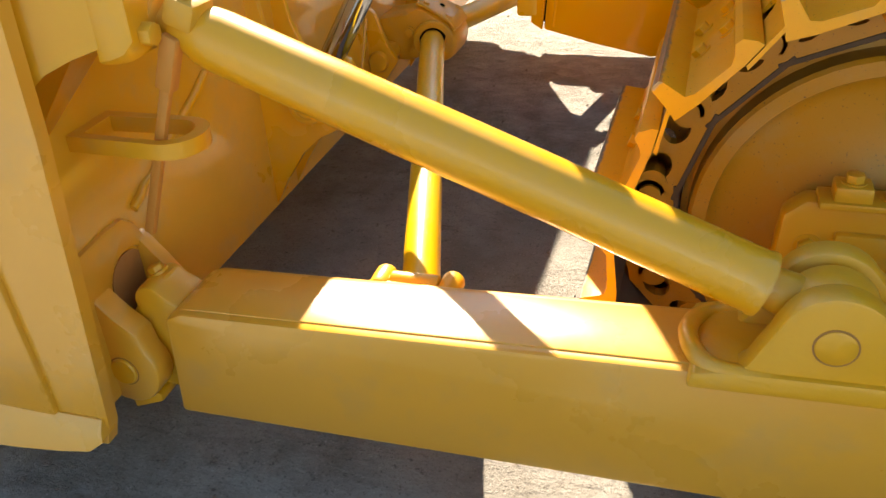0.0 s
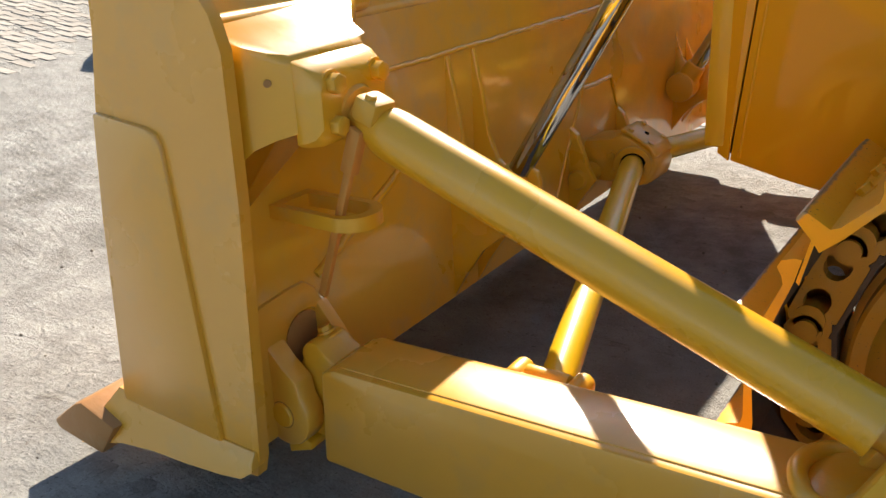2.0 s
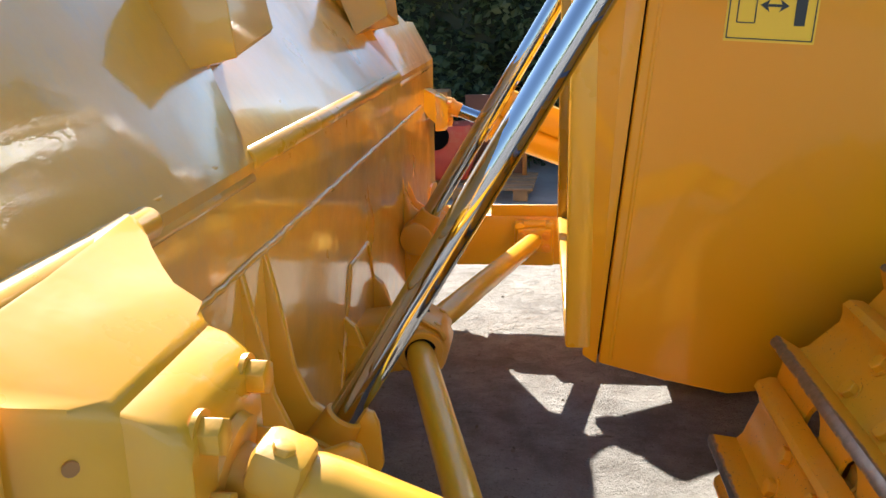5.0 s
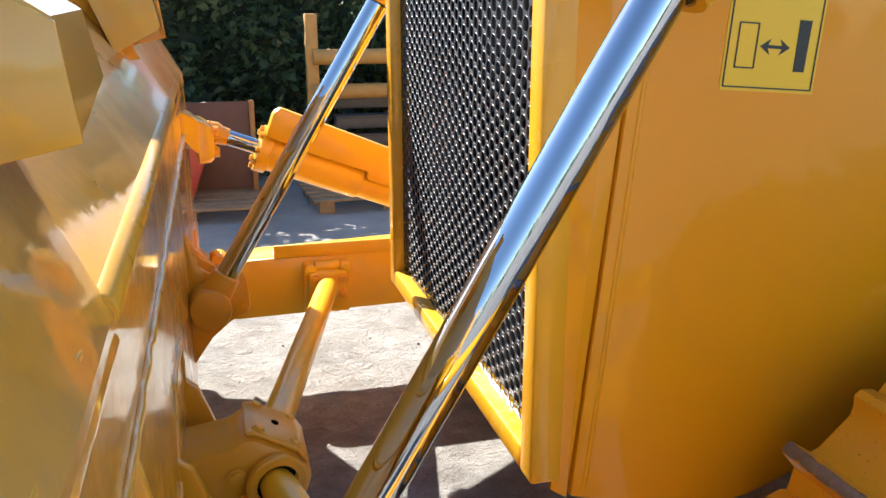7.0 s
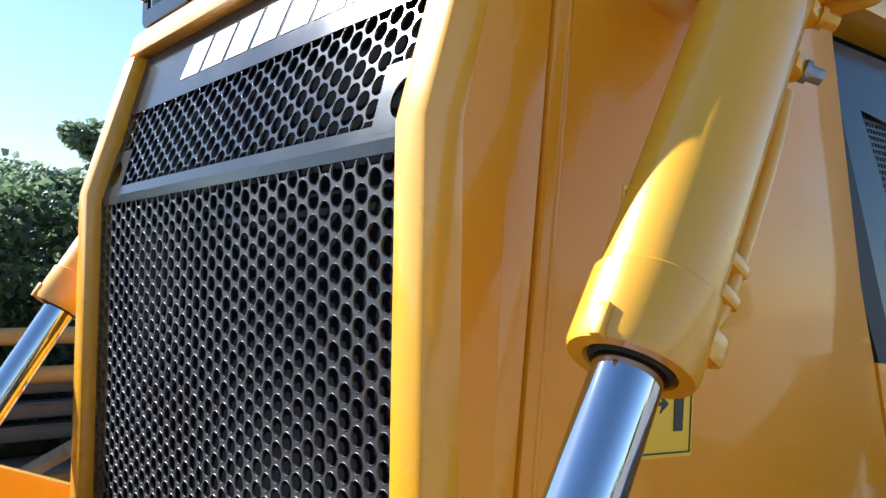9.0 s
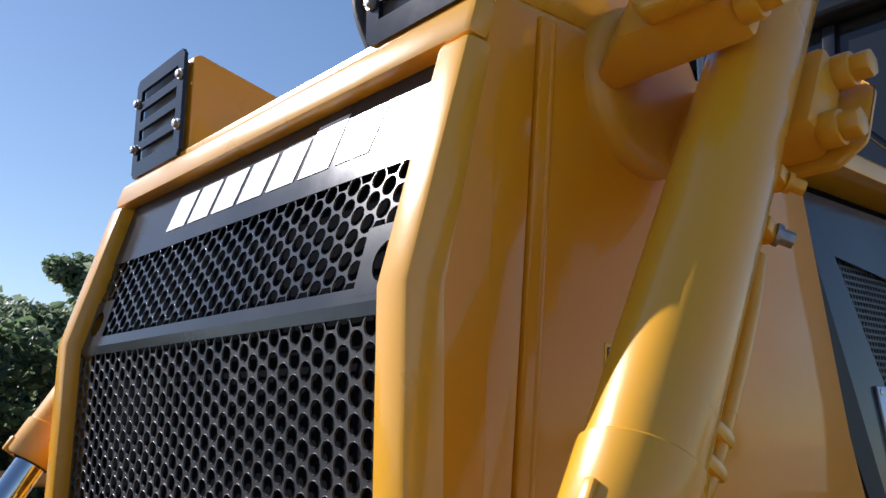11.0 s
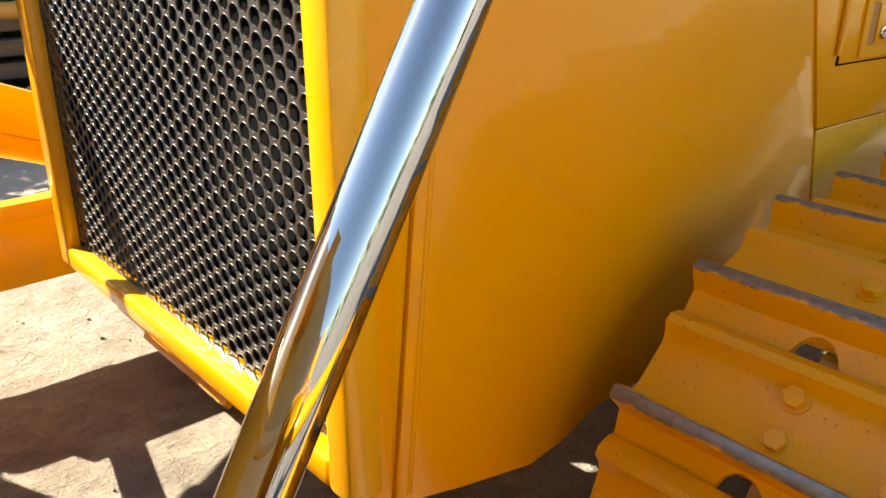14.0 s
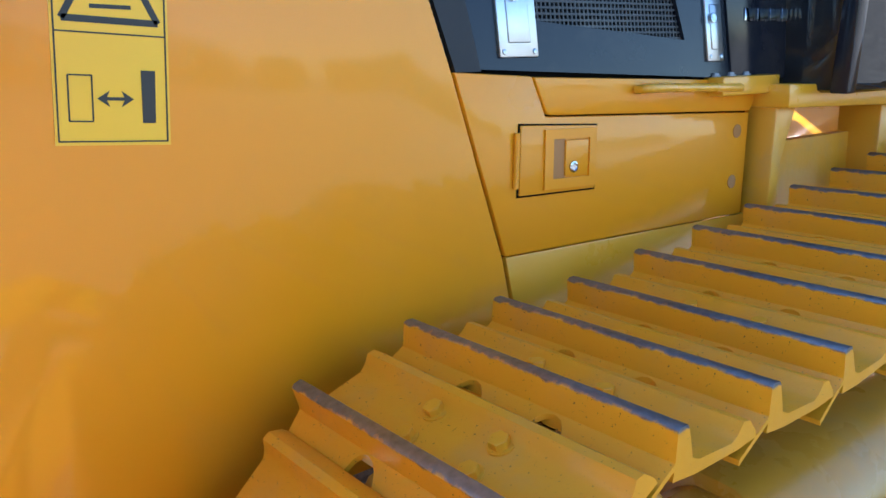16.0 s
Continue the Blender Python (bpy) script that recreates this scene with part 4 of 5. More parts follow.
def line(x0, z0, x1, z1, w=0.0022):
    d = Vector((x1 - x0, z1 - z0)).normalized() * w / 2
    n_ = Vector((-d.y, d.x))
    return [(x0 - n_.x, z0 - n_.y), (x1 - n_.x, z1 - n_.y), (x1 + n_.x, z1 + n_.y), (x0 + n_.x, z0 + n_.y)]


for x0, z0, x1, z1 in ((-0.081, 0.006, 0.081, 0.006), (0.081, 0.006, 0.081, 0.339), (-0.081, 0.339, 0.081, 0.339), (-0.081, 0.006, -0.081, 0.339), (-0.081, 0.166, 0.081, 0.166),
                       (-0.065, 0.036, -0.031, 0.036), (-0.031, 0.036, -0.031, 0.104), (-0.031, 0.104, -0.065, 0.104), (-0.065, 0.104, -0.065, 0.036)):
    ink("sign_line", line(x0, z0, x1, z1))
ink("arrow", [(-0.024, 0.070), (-0.006, 0.082), (-0.010, 0.0725), (0.016, 0.0725), (0.012, 0.082), (0.030, 0.070), (0.012, 0.058), (0.016, 0.0675), (-0.010, 0.0675), (-0.006, 0.058)])
ink("upright_bar", [(0.043, 0.034), (0.063, 0.034), (0.064, 0.114), (0.042, 0.114)], 0.0021)
ink("triangle_edge", line(-0.07, 0.185, 0.07, 0.185, 0.010))
ink("triangle_edge", line(-0.07, 0.185, 0.0, 0.315, 0.010))
ink("triangle_edge", line(0.07, 0.185, 0.0, 0.315, 0.010))
for k in range(4):
    ink("sign_line", line(-0.03 + 0.006 * k, 0.204 + 0.016 * k, 0.03 - 0.006 * k, 0.206 + 0.016 * k, 0.006))

# door panel behind the sign
bm = B()
slab(bm, [(1.178, 0.971), (1.043, 1.373), (1.258, 1.358), (1.300, 1.270), (1.315, 1.268), (2.10, 1.232), (2.085, 0.948)], "y", -0.594, -0.575, 0.004)
door = part("side_door", bm, GLOSS, dozer, "yellow lower engine door with a recessed lock")
bm = B()
slab(bm, [(1.264, 1.356), (1.304, 1.275), (1.318, 1.271), (2.102, 1.236), (2.16, 1.318)], "y", -0.594, -0.575, 0.004)
part("upper_strip", bm, GLOSS, door)
bm = B()
box(bm, (1.10, -0.580, 0.98), (2.1, -0.56, 1.37), 0.0)
part("gap_backing", bm, DARK, door)
bm = B()
slab(bm, [(1.20, 0.60), (2.12, 0.60), (2.12, 0.944), (1.182, 0.968), (1.26, 0.60)][1:], "y", -0.590, -0.565, 0.004)
part("lower_casing", bm, YELLOW, dozer, "yellow casing below the engine door")
bm = B()
slab(bm, [(1.209, 1.098), (1.460, 1.090), (1.466, 1.243), (1.216, 1.259)], "y", -0.5965, -0.58, 0)
part("lock_gap", bm, DARK, door)
bm = B()
slab(bm, [(1.214, 1.102), (1.456, 1.094), (1.462, 1.240), (1.220, 1.255)], "y", -0.600, -0.585, 0.002)
flap = part("lock_flap", bm, GLOSS, door, "yellow hinged lock plate")
bm = B()
rod(bm, (1.203, -0.6, 1.12), (1.208, -0.6, 1.24), 0.007, n=10)
part("hinge", bm, GLOSS, flap)
bm = B()
slab_with_holes(bm, [(1.285, 1.108), (1.452, 1.102), (1.456, 1.236), (1.289, 1.242)], [[(1.312, 1.130), (1.430, 1.126), (1.433, 1.215), (1.315, 1.219)]], "y", -0.606, -0.598)
part("lock_frame", bm, GLOSS, flap)
# brown patch that stands in for the shade in the lock recess
bm = B()
slab(bm, [(1.312, 1.13), (1.352, 1.129), (1.354, 1.217), (1.314, 1.219)], "y", -0.6025, -0.599, 0)
part("lock_recess", bm, RUST_AND_SHADE, flap)
bm = B()
slab(bm, [(1.350, 1.134), (1.424, 1.131), (1.427, 1.211), (1.352, 1.214)], "y", -0.607, -0.598, 0.002)
part("lock_plate", bm, GLOSS, flap)
bm = B()
lathe(bm, (1.375, -0.606, 1.152), (1.375, -0.62, 1.152), [(0, 0), (0, 0.013), (0.005, 0.013), (0.006, 0.009), (0.004, 0.007), (0.004, 0)], 20)
part("lock", bm, CHROME, flap, "chrome key lock")
# filled brown discs: the shade of the bolt holes is in the colour
for x, z in ((2.044, 1.184), (2.03, 1.045)):
    bm = B()
    lathe(bm, (x, -0.592, z), (x, -0.6, z), [(0, 0.019), (0.0035, 0.019), (0.0035, 0)], 20)
    part("bolt_hole", bm, RUST_AND_SHADE, door)
bm = B()
tube(bm, [(1.60, -0.60, 1.315), (1.605, -0.632, 1.318), (1.64, -0.638, 1.318), (1.8, -0.638, 1.312), (1.96, -0.638, 1.306), (1.985, -0.63, 1.305), (1.99, -0.60, 1.305)], 0.011, 12)
part("grab_rail", bm, YELLOW, door, "yellow bent grab rail")
bm = B()
box(bm, (1.90, -0.640, 1.285), (2.17, -0.56, 1.335), 0.006)
part("hinge_block", bm, YELLOW, door)
for x in (1.92, 1.99, 2.06):
    bm = B()
    hexbolt(bm, (x, -0.60, 1.335), (0, 0, 1), 0.011, 0.01)
    part("bolt", bm, STEEL, door)

# black upper engine doors
bm = B()
vent = [(1.268, 1.475), (1.80, 1.430), (1.70, 1.80), (1.12, 1.855)]
slab_with_holes(bm, [(1.112, 1.376), (1.985, 1.330), (1.965, 1.98), (1.005, 1.98)], [vent], "y", -0.600, -0.578)
black = part("engine_door", bm, BLACK, dozer, "glossy black engine door with a mesh vent")
# seal drawn wide: the unlit look of the door's bevel is put in as black
bm = B()
slab(bm, [(1.045, 1.372), (1.112, 1.372), (1.005, 1.985), (0.872, 1.985)], "y", -0.601, -0.575, 0)
part("door_seal", bm, RUBBER, black)
bm = B()
for i in range(62):
    x = 1.00 + i * 0.0135
    box(bm, (x, -0.588, 1.42), (x + 0.005, -0.585, 1.87), 0)
for i in range(34):
    z = 1.42 + i * 0.0135
    box(bm, (0.98, -0.590, z), (1.84, -0.587, z + 0.005), 0)
part("vent_mesh", bm, GRILLE, black, "fine dark mesh")
for x0, x1, z0, z1 in ((1.163, 1.275, 1.398, 1.60), (1.885, 1.955, 1.375, 1.56)):
    bm = B()
    box(bm, (x0, -0.608, z0), (x1, -0.597, z1), 0.004)
    latch = part("latch", bm, BRUSHED, black, "bright metal door latch")
    bm = B()
    w = (x1 - x0) * 0.22
    box(bm, (x0 + w, -0.612, z0 + 0.03), (x1 - w, -0.606, z1 - 0.04), 0.004)
    part("paddle", bm, BRUSHED, latch)
    bm = B()
    lathe(bm, ((x0 + x1) / 2 - 0.012, -0.611, z1 - 0.075), ((x0 + x1) / 2 - 0.012, -0.63, z1 - 0.075), [(0, 0), (0, 0.013), (0.006, 0.013), (0.007, 0.008), (0.004, 0)], 18)
    part("lock", bm, CHROME, latch)
    for px in (x0 + 0.012, x1 - 0.012):
        for pz in (z0 + 0.012, z1 - 0.012):
            bm = B()
            lathe(bm, (px, -0.607, pz), (px, -0.62, pz), [(0, 0.007), (0.003, 0.006), (0.005, 0)], 10)
            part("rivet", bm, BRUSHED, latch)
bm = B()
slab(bm, [(1.995, 1.328), (2.95, 1.30), (2.95, 1.98), (1.975, 1.98)], "y", -0.602, -0.578, 0.005)
black2 = part("engine_door", bm, BLACK, dozer, "glossy black rear engine door")
for i in range(5):
    bm = B()
    x = 2.065 + i * 0.062
    slab(bm, [(x, 1.480), (x + 0.05, 1.478), (x + 0.056, 1.512), (x + 0.006, 1.514)], "y", -0.606, -0.601, 0.001)
    part("letter_bar", bm, CHROME, black2, "chrome bar of lettering")

# the black doors lean inwards
for ob in (black, black2, *black.children_recursive, *black2.children_recursive):
    ob.data.transform(Matrix(((1, 0, 0, 0), (0, 1, 0.13, -0.173), (0, 0, 1, 0), (0, 0, 0, 1))))

# fender and cab behind
bm = B()
slab(bm, [(2.12, 1.245), (2.12, 1.31), (5.3, 1.209), (5.3, 1.139)], "y", -0.70, -0.45, 0.006)
part("fender", bm, YELLOW, dozer, "yellow fender edge over the track")
bm = B()
slab(bm, [(2.10, 0.80), (2.13, 1.26), (2.24, 1.26), (2.17, 1.1), (2.15, 0.80)], "y", -0.66, -0.56, 0.008)
box(bm, (2.15, -0.56, 0.6), (5.3, -0.52, 1.13), 0.0)
box(bm, (2.75, -0.66, 0.6), (2.85, -0.52, 1.22), 0.006)
part("fender_wall", bm, CAST, dozer, "yellow inner wall under the fender")
bm = B()
slab(bm, [(2.25, 1.28), (2.48, 2.98), (2.58, 3.06), (4.3, 3.10), (4.35, 1.26)], "y", -0.80, 0.80, 0.03)
cab = part("cab", bm, CABGLASS, dozer, "black framed cab with dark reflecting windows")
bm = B()
for y in (-0.80, -0.02, 0.76):
    slab(bm, [(2.23, 1.28), (2.455, 2.98), (2.505, 2.98), (2.28, 1.28)], "y", y, y + 0.05, 0.006)
box(bm, (2.40, -0.88, 3.00), (4.4, 0.88, 3.15), 0.03)
part("cab_frame", bm, BLACK, cab, "black cab posts and roof")
bm = B()
tube(bm, [(1.95, -0.50, 2.05), (1.96, -0.52, 2.30), (1.97, -0.56, 2.50), (2.0, -0.62, 2.53), (2.1, -0.66, 2.52)], 0.014, 10)
part("mirror_arm", bm, BLACK, cab, "black bent tube in front of the cab")
bm = B()
tube(bm, [(1.95, -0.30, 2.36), (1.97, -0.42, 2.22), (1.97, -0.52, 2.10), (1.96, -0.48, 2.02)], 0.012, 10)
part("mirror_arm", bm, BLACK, cab)
# unseen block added to shade the ground that the hood mirrors
bm = B()
slab(bm, [(4.36, 1.12), (4.36, 2.36), (4.46, 2.44), (5.25, 2.40), (5.42, 2.25), (5.45, 0.75), (4.5, 0.70)], "y", -0.86, 0.86, 0.05)
part("fuel_tank", bm, YELLOW, dozer, "rounded yellow block added unseen behind the cab to shade the ground")
bm = B()
rod(bm, (1.3, -0.20, 2.06), (1.3, -0.20, 2.5), 0.05, n=24)
part("exhaust", bm, BLACK, dozer, "black exhaust stack on the hood")

# ---- tracks ----
PITCH = 0.222
TOP, CX, CZ, RAD = 0.858, 0.86, 0.341, 0.517


def track_point(s):
    """Place and outward turn on the shoe line: s runs from the idler's top forwards and down, negative along the top run."""
    if s <= 0:
        up = min(max(0.0, -s - 0.40), 2.2)
        return CX - s, TOP + 0.115 * up, radians(90) + (math.atan(0.115) if 0 < up < 2.2 else 0.0)
    arc = math.radians(112) * RAD
    if s <= arc:
        t = radians(90) + s / RAD
        return CX + RAD * math.cos(t), CZ + RAD * math.sin(t), t
    t0 = radians(202)
    x0, z0 = CX + RAD * math.cos(t0), CZ + RAD * math.sin(t0)
    r2, d = 0.19, s - arc
    t = min(t0 + d / r2, radians(270))
    cx, cz = x0 - r2 * math.cos(t0), z0 - r2 * math.sin(t0)
    x, z = cx + r2 * math.cos(t), cz + r2 * math.sin(t)
    over = d - (radians(270) - t0) * r2
    return (x + max(0.0, over), z, t)


def shoe_mesh():
    bm = B()
    W = 0.610
    y0, y1 = -W / 2, W / 2
    main = [(-0.078, -0.004), (-0.074, 0.020), (-0.070, 0.066), (-0.064, 0.070), (-0.050, 0.070), (-0.046, 0.064), (-0.036, 0.018), (-0.02, 0.011), (0.056, 0.009), (0.070, 0.018),
            (0.083, 0.033), (0.098, 0.031), (0.113, 0.012), (0.116, 0.0), (0.10, -0.002), (0.07, -0.006), (-0.03, -0.008)]
    pieces = [(main, y0, y1)]
    # sloping front apron with two arched windows
    edge = [(-0.070, y0), (-0.070, y1), (-0.146, y1)]
    for c in (0.09, -0.09):
        edge += [(-0.146, c + 0.040)] + [(-0.122 + 0.046 * math.sin(t), c + 0.040 * math.cos(t)) for t in np.linspace(0, math.pi, 9)] + [(-0.146, c - 0.040)]
    edge += [(-0.146, y0)]
    slab_with_holes(bm, edge, [], "z", -0.009, 0.0)
    for v in bm.verts:
        d = (-0.070 - v.co.x) / 0.076
        v.co.z += 0.024 - 0.066 * d + 0.018 * d * d
    for out, a, b in pieces:
        va = [bm.verts.new((p[0], a, p[1])) for p in out]
        vb = [bm.verts.new((p[0], b, p[1])) for p in out]
        for i in range(len(out)):
            j = (i + 1) % len(out)
            bm.faces.new((va[i], va[j], vb[j], vb[i]))
        bm.faces.new(va[::-1])
        bm.faces.new(vb)
    bmesh.ops.recalc_face_normals(bm, faces=bm.faces)
    me = bpy.data.meshes.new("shoe")
    for f in bm.faces:
        f.smooth = True
    for e in bm.edges:
        e.smooth = len(e.link_faces) == 2 and e.calc_face_angle(3) < radians(38)
    # faces that look down get the brown with mud and shade in it
    for f in bm.faces:
        if f.normal.z < -0.6:
            f.material_index = 1
    bm.to_mesh(me)
    bm.free()
    me.materials.append(SHOEPAINT)
    me.materials.append(MUD_AND_SHADE)
    return me


def link_mesh():
    bm = B()
    for y in (-0.085, 0.055):
        hole = lambda cx: [(cx + 0.034 * math.cos(t), -0.054 + 0.027 * math.sin(t)) for t in np.linspace(0, 2 * math.pi, 15)[:-1]]  # noqa: E731
        slab_with_holes(bm, [(-0.128, -0.060), (-0.118, -0.030), (-0.09, -0.012), (0.09, -0.012), (0.118, -0.030), (0.128, -0.062), (0.112, -0.095), (0.085, -0.108), (-0.085, -0.108), (-0.112, -0.095)],
                        [hole(-0.046), hole(0.046)], "y", y, y + 0.032)
        for s in (-0.111, 0.111):
            rod(bm, (s, y - 0.004, -0.062), (s, y + 0.036, -0.062), 0.033, n=18)
    rod(bm, (-0.111, -0.1, -0.062), (-0.111, 0.1, -0.062), 0.024, n=16)
    bmesh.ops.recalc_face_normals(bm, faces=bm.faces)
    me = bpy.data.meshes.new("link")
    bm.to_mesh(me)
    bm.free()
    me.materials.append(ORANGE)
    return me


def bolt_mesh():
    bm = B()
    hexbolt(bm, (0, 0, 0.009), (0, 0, 1), 0.017, 0.017)
    for f in bm.faces:
        f.smooth = False
    me = bpy.data.meshes.new("bolt")
    bm.to_mesh(me)
    bm.free()
    me.materials.append(SHOEPAINT)
    return me


def rail_mesh():
    bm = B()
    box(bm, (-0.106, -0.019, -0.118), (0.106, 0.019, -0.107), 0.002)
    me = bpy.data.meshes.new("link_rail")
    bm.to_mesh(me)
    bm.free()
    me.materials.append(MUD_AND_SHADE)
    return me


SHOE, LINK, RAIL, BOLT = shoe_mesh(), link_mesh(), rail_mesh(), bolt_mesh()
for yc in (-1.006, 1.006):
    # idler wheel
    bm = B()
    c, d = Vector((CX, yc, CZ - 0.01)), Vector((0, -1 if yc < 0 else 1, 0))
    lathe(bm, c - d * 0.09, c + d * 0.09, [(0, 0), (0, 0.375), (0.06, 0.385), (0.06, 0.40), (0.12, 0.40), (0.12, 0.385), (0.172, 0.383), (0.18, 0.375), (0.18, 0.345), (0.165, 0.335), (0.155, 0.31), (0.15, 0.16), (0.165, 0.14), (0.165, 0)], 64)
    part("idler_wheel", bm, ORANGE, dozer, "large orange-painted idler wheel")
    # track frame with cover, yoke and bolts
    bm = B()
    s = 1 if yc < 0 else -1
    y = lambda v: yc - s * v  # noqa: E731
    prof = [(y(0.20), 0.03), (y(0.20), 0.34), (y(0.19), 0.40), (y(0.165), 0.46), (y(0.12), 0.515), (y(0.06), 0.545), (y(-0.03), 0.55), (y(-0.09), 0.52), (y(-0.13), 0.45), (y(-0.13), 0.03)]
    slab(bm, prof, "x", 1.36, 4.6, 0.015)
    frame_part = part("track_frame", bm, DUSTY, dozer, "rounded yellow cover of the track frame")
    bm = B()
    prof2 = [(y(0.18), 0.03), (y(0.18), 0.32), (y(0.172), 0.38), (y(0.145), 0.44), (y(0.10), 0.485), (y(0.05), 0.512), (y(-0.03), 0.515), (y(-0.08), 0.49), (y(-0.11), 0.43), (y(-0.11), 0.03)]
    slab(bm, prof2, "x", 1.22, 1.37, 0.01)
    part("inner_sleeve", bm, DUSTY, frame_part)
    bm = B()
    ya, yb = sorted((y(0.09), y(0.155)))
    slab(bm, [(0.64, 0.12), (0.66, 0.40), (0.70, 0.435), (1.25, 0.44), (1.25, 0.08), (0.68, 0.08)], "y", ya, yb, 0.014)
    yoke = part("idler_yoke", bm, CAST, dozer, "yellow bolted guide plate on the idler")
    bm = B()
    ya, yb = sorted((y(0.15), y(0.175)))
    slab(bm, [(0.76, 0.10), (0.76, 0.375), (1.2, 0.375), (1.2, 0.10)], "y", ya, yb, 0.006)
    part("guide_plate", bm, CAST, yoke)
    bm = B()
    lathe(bm, (0.86, y(0.172), 0.253), (0.86, y(0.21), 0.253), [(0, 0), (0, 0.045), (0.010, 0.045), (0.014, 0.03), (0.008, 0.026), (0.008, 0.022), (0.02, 0.016), (0.02, 0)], 28)
    part("plug", bm, CAST, yoke)
    for bx, bz in ((0.715, 0.334), (0.715, 0.245), (0.715, 0.16)):
        bm = B()
        hexbolt(bm, (bx, y(0.154), bz), (0, -s, 0), 0.022, 0.018)
        part("bolt", bm, CAST, yoke)
    bm = B()
    ya, yb = sorted((y(0.11), y(0.17)))
    box(bm, (0.745, ya, 0.435), (0.815, yb, 0.475), 0.006)
    box(bm, (0.72, ya - 0.01, 0.43), (1.12, yb + 0.01, 0.445), 0.004)
    box(bm, (1.05, ya, 0.435), (1.16, yb, 0.48), 0.006)
    part("stop_block", bm, CAST, yoke)
    for bx, bz in ((0.78, 0.474), (0.855, 0.444), (0.95, 0.444), (1.10, 0.478)):
        bm = B()
        hexbolt(bm, (bx, y(0.14), bz), (0, 0, 1), 0.018, 0.02)
        part("bolt", bm, CAST, yoke)
    # chain and shoes
    bm = B()
    rod(bm, (CX, yc - 0.10, CZ - 0.01), (CX, yc + 0.10, CZ - 0.01), 0.06, n=24)
    track = part("track", bm, CAST, dozer, "track chain with single-grouser shoes, worn bright on the edges")
    k0 = -0.033
    for k in range(-17, 10):
        sdist = k * PITCH * 1.0 + k0
        x, z, t = track_point(sdist)
        m = Matrix.Translation((x, yc, z)) @ Matrix.Rotation(-(t - radians(90)), 4, "Y")

        pieces = [("shoe", SHOE, 0, 0), ("link", LINK, 0, 0), ("link_rail", RAIL, 0, -0.069), ("link_rail", RAIL, 0, 0.071)]
        pieces += [("bolt", BOLT, along, across) for along, across in ((-0.014, -0.080), (0.052, -0.076), (-0.014, 0.076), (0.052, 0.080))]
        for name, me, along, across in pieces:
            ob = new(name, me)
            ob.parent = track
            ob.matrix_local = m @ Matrix.Translation((along, across, 0))

# ---- ground ----
GZ = -0.06


def ground_material():
    m = Mat("dusty_packed_ground", 0.92)
    big = m.noise(0.5, 5, 0.6)
    blotch = m.noise(3.2, 8, 0.72)
    bent = m.add("ShaderNodeTexNoise", Vector=m.coord, Scale=3.5, Detail=4.0).outputs["Color"]
    wander = m.t.nodes.new("ShaderNodeVectorMath")
    wander.operation = "MULTIPLY_ADD"
    m.put(bent, wander.inputs[0])
    wander.inputs[1].default_value = (0.14, 0.14, 0.0)
    m.put(m.coord, wander.inputs[2])
    joint = m.t.nodes.new("ShaderNodeTexVoronoi")
    joint.feature = "DISTANCE_TO_EDGE"
    m.put(wander.outputs[0], joint.inputs["Vector"])
    joint.inputs["Scale"].default_value = 7.5
    crack = m.ramp(joint.outputs["Distance"], (0.0, 1.0), (0.07, 0.0))
    shown = m.ramp(m.noise(1.6, 5, 0.6), (0.48, 0.0), (0.66, 1.0))
    crack = m.mix(shown, (0.0, 0.0, 0.0), crack)
    fine = m.noise(48, 8, 0.75)
    speck = m.noise(150, 4, 0.6)
    scrape = m.noise(5, 7, 0.72, (1.0, 3.2, 1.0))
    base = m.mix(m.ramp(blotch, (0.38, 0.0), (0.64, 1.0)), (0.20, 0.178, 0.150), (0.43, 0.40, 0.352))
    base = m.mix(m.ramp(big, (0.42, 0.0), (0.62, 0.5)), base, (0.34, 0.313, 0.272))
    base = m.mix(m.ramp(scrape, (0.60, 0.0), (0.69, 0.7)), base, (0.14, 0.117, 0.094))
    base = m.mix(m.ramp(fine, (0.57, 0.0), (0.67, 0.85)), base, (0.10, 0.085, 0.07))
    base = m.mix(m.ramp(speck, (0.60, 0.0), (0.66, 0.7)), base, (0.12, 0.10, 0.085))
    base = m.mix(m.ramp(speck, (0.32, 0.6), (0.38, 0.0)), base, (0.55, 0.52, 0.47))
    dim = m.t.nodes.new("ShaderNodeMath")
    dim.operation = "MULTIPLY"
    m.put(crack, dim.inputs[0])
    dim.inputs[1].default_value = 0.24
    base = m.mix(dim.outputs[0], base, (0.12, 0.10, 0.082))
    stain = m.ramp(m.noise(0.9, 6, 0.7), (0.66, 0.0), (0.70, 0.5))
    base = m.mix(stain, base, (0.15, 0.118, 0.09))
    m.color(base)
    a = m.mix(0.45, blotch, fine)
    h = m.mix(0.35, a, scrape)
    m.bump(m.mix(m.mix(0.75, (0.0, 0.0, 0.0), dim.outputs[0]), h, (0.2, 0.2, 0.2)), 1.0, 0.06)
    return m.m


GROUND = ground_material()
ASPHALT = Mat("grey_asphalt", 0.85)
ASPHALT.color(ASPHALT.mix(ASPHALT.ramp(ASPHALT.noise(1.4, 8, 0.7), (0.35, 0.0), (0.7, 1.0)), (0.27, 0.25, 0.22), (0.42, 0.39, 0.345)))
ASPHALT.bump(ASPHALT.noise(120, 4), 0.5, 0.004)
bm = B()


def rise(x):
    """The yard climbs a little ahead of the blade."""
    return 0.19 * min(max(-2.6 - x, 0.0), 6.6)


edges = [-400, -60, -20, -9.2] + [-9.2 + 0.3 * k for k in range(1, 23)] + [0, 400]
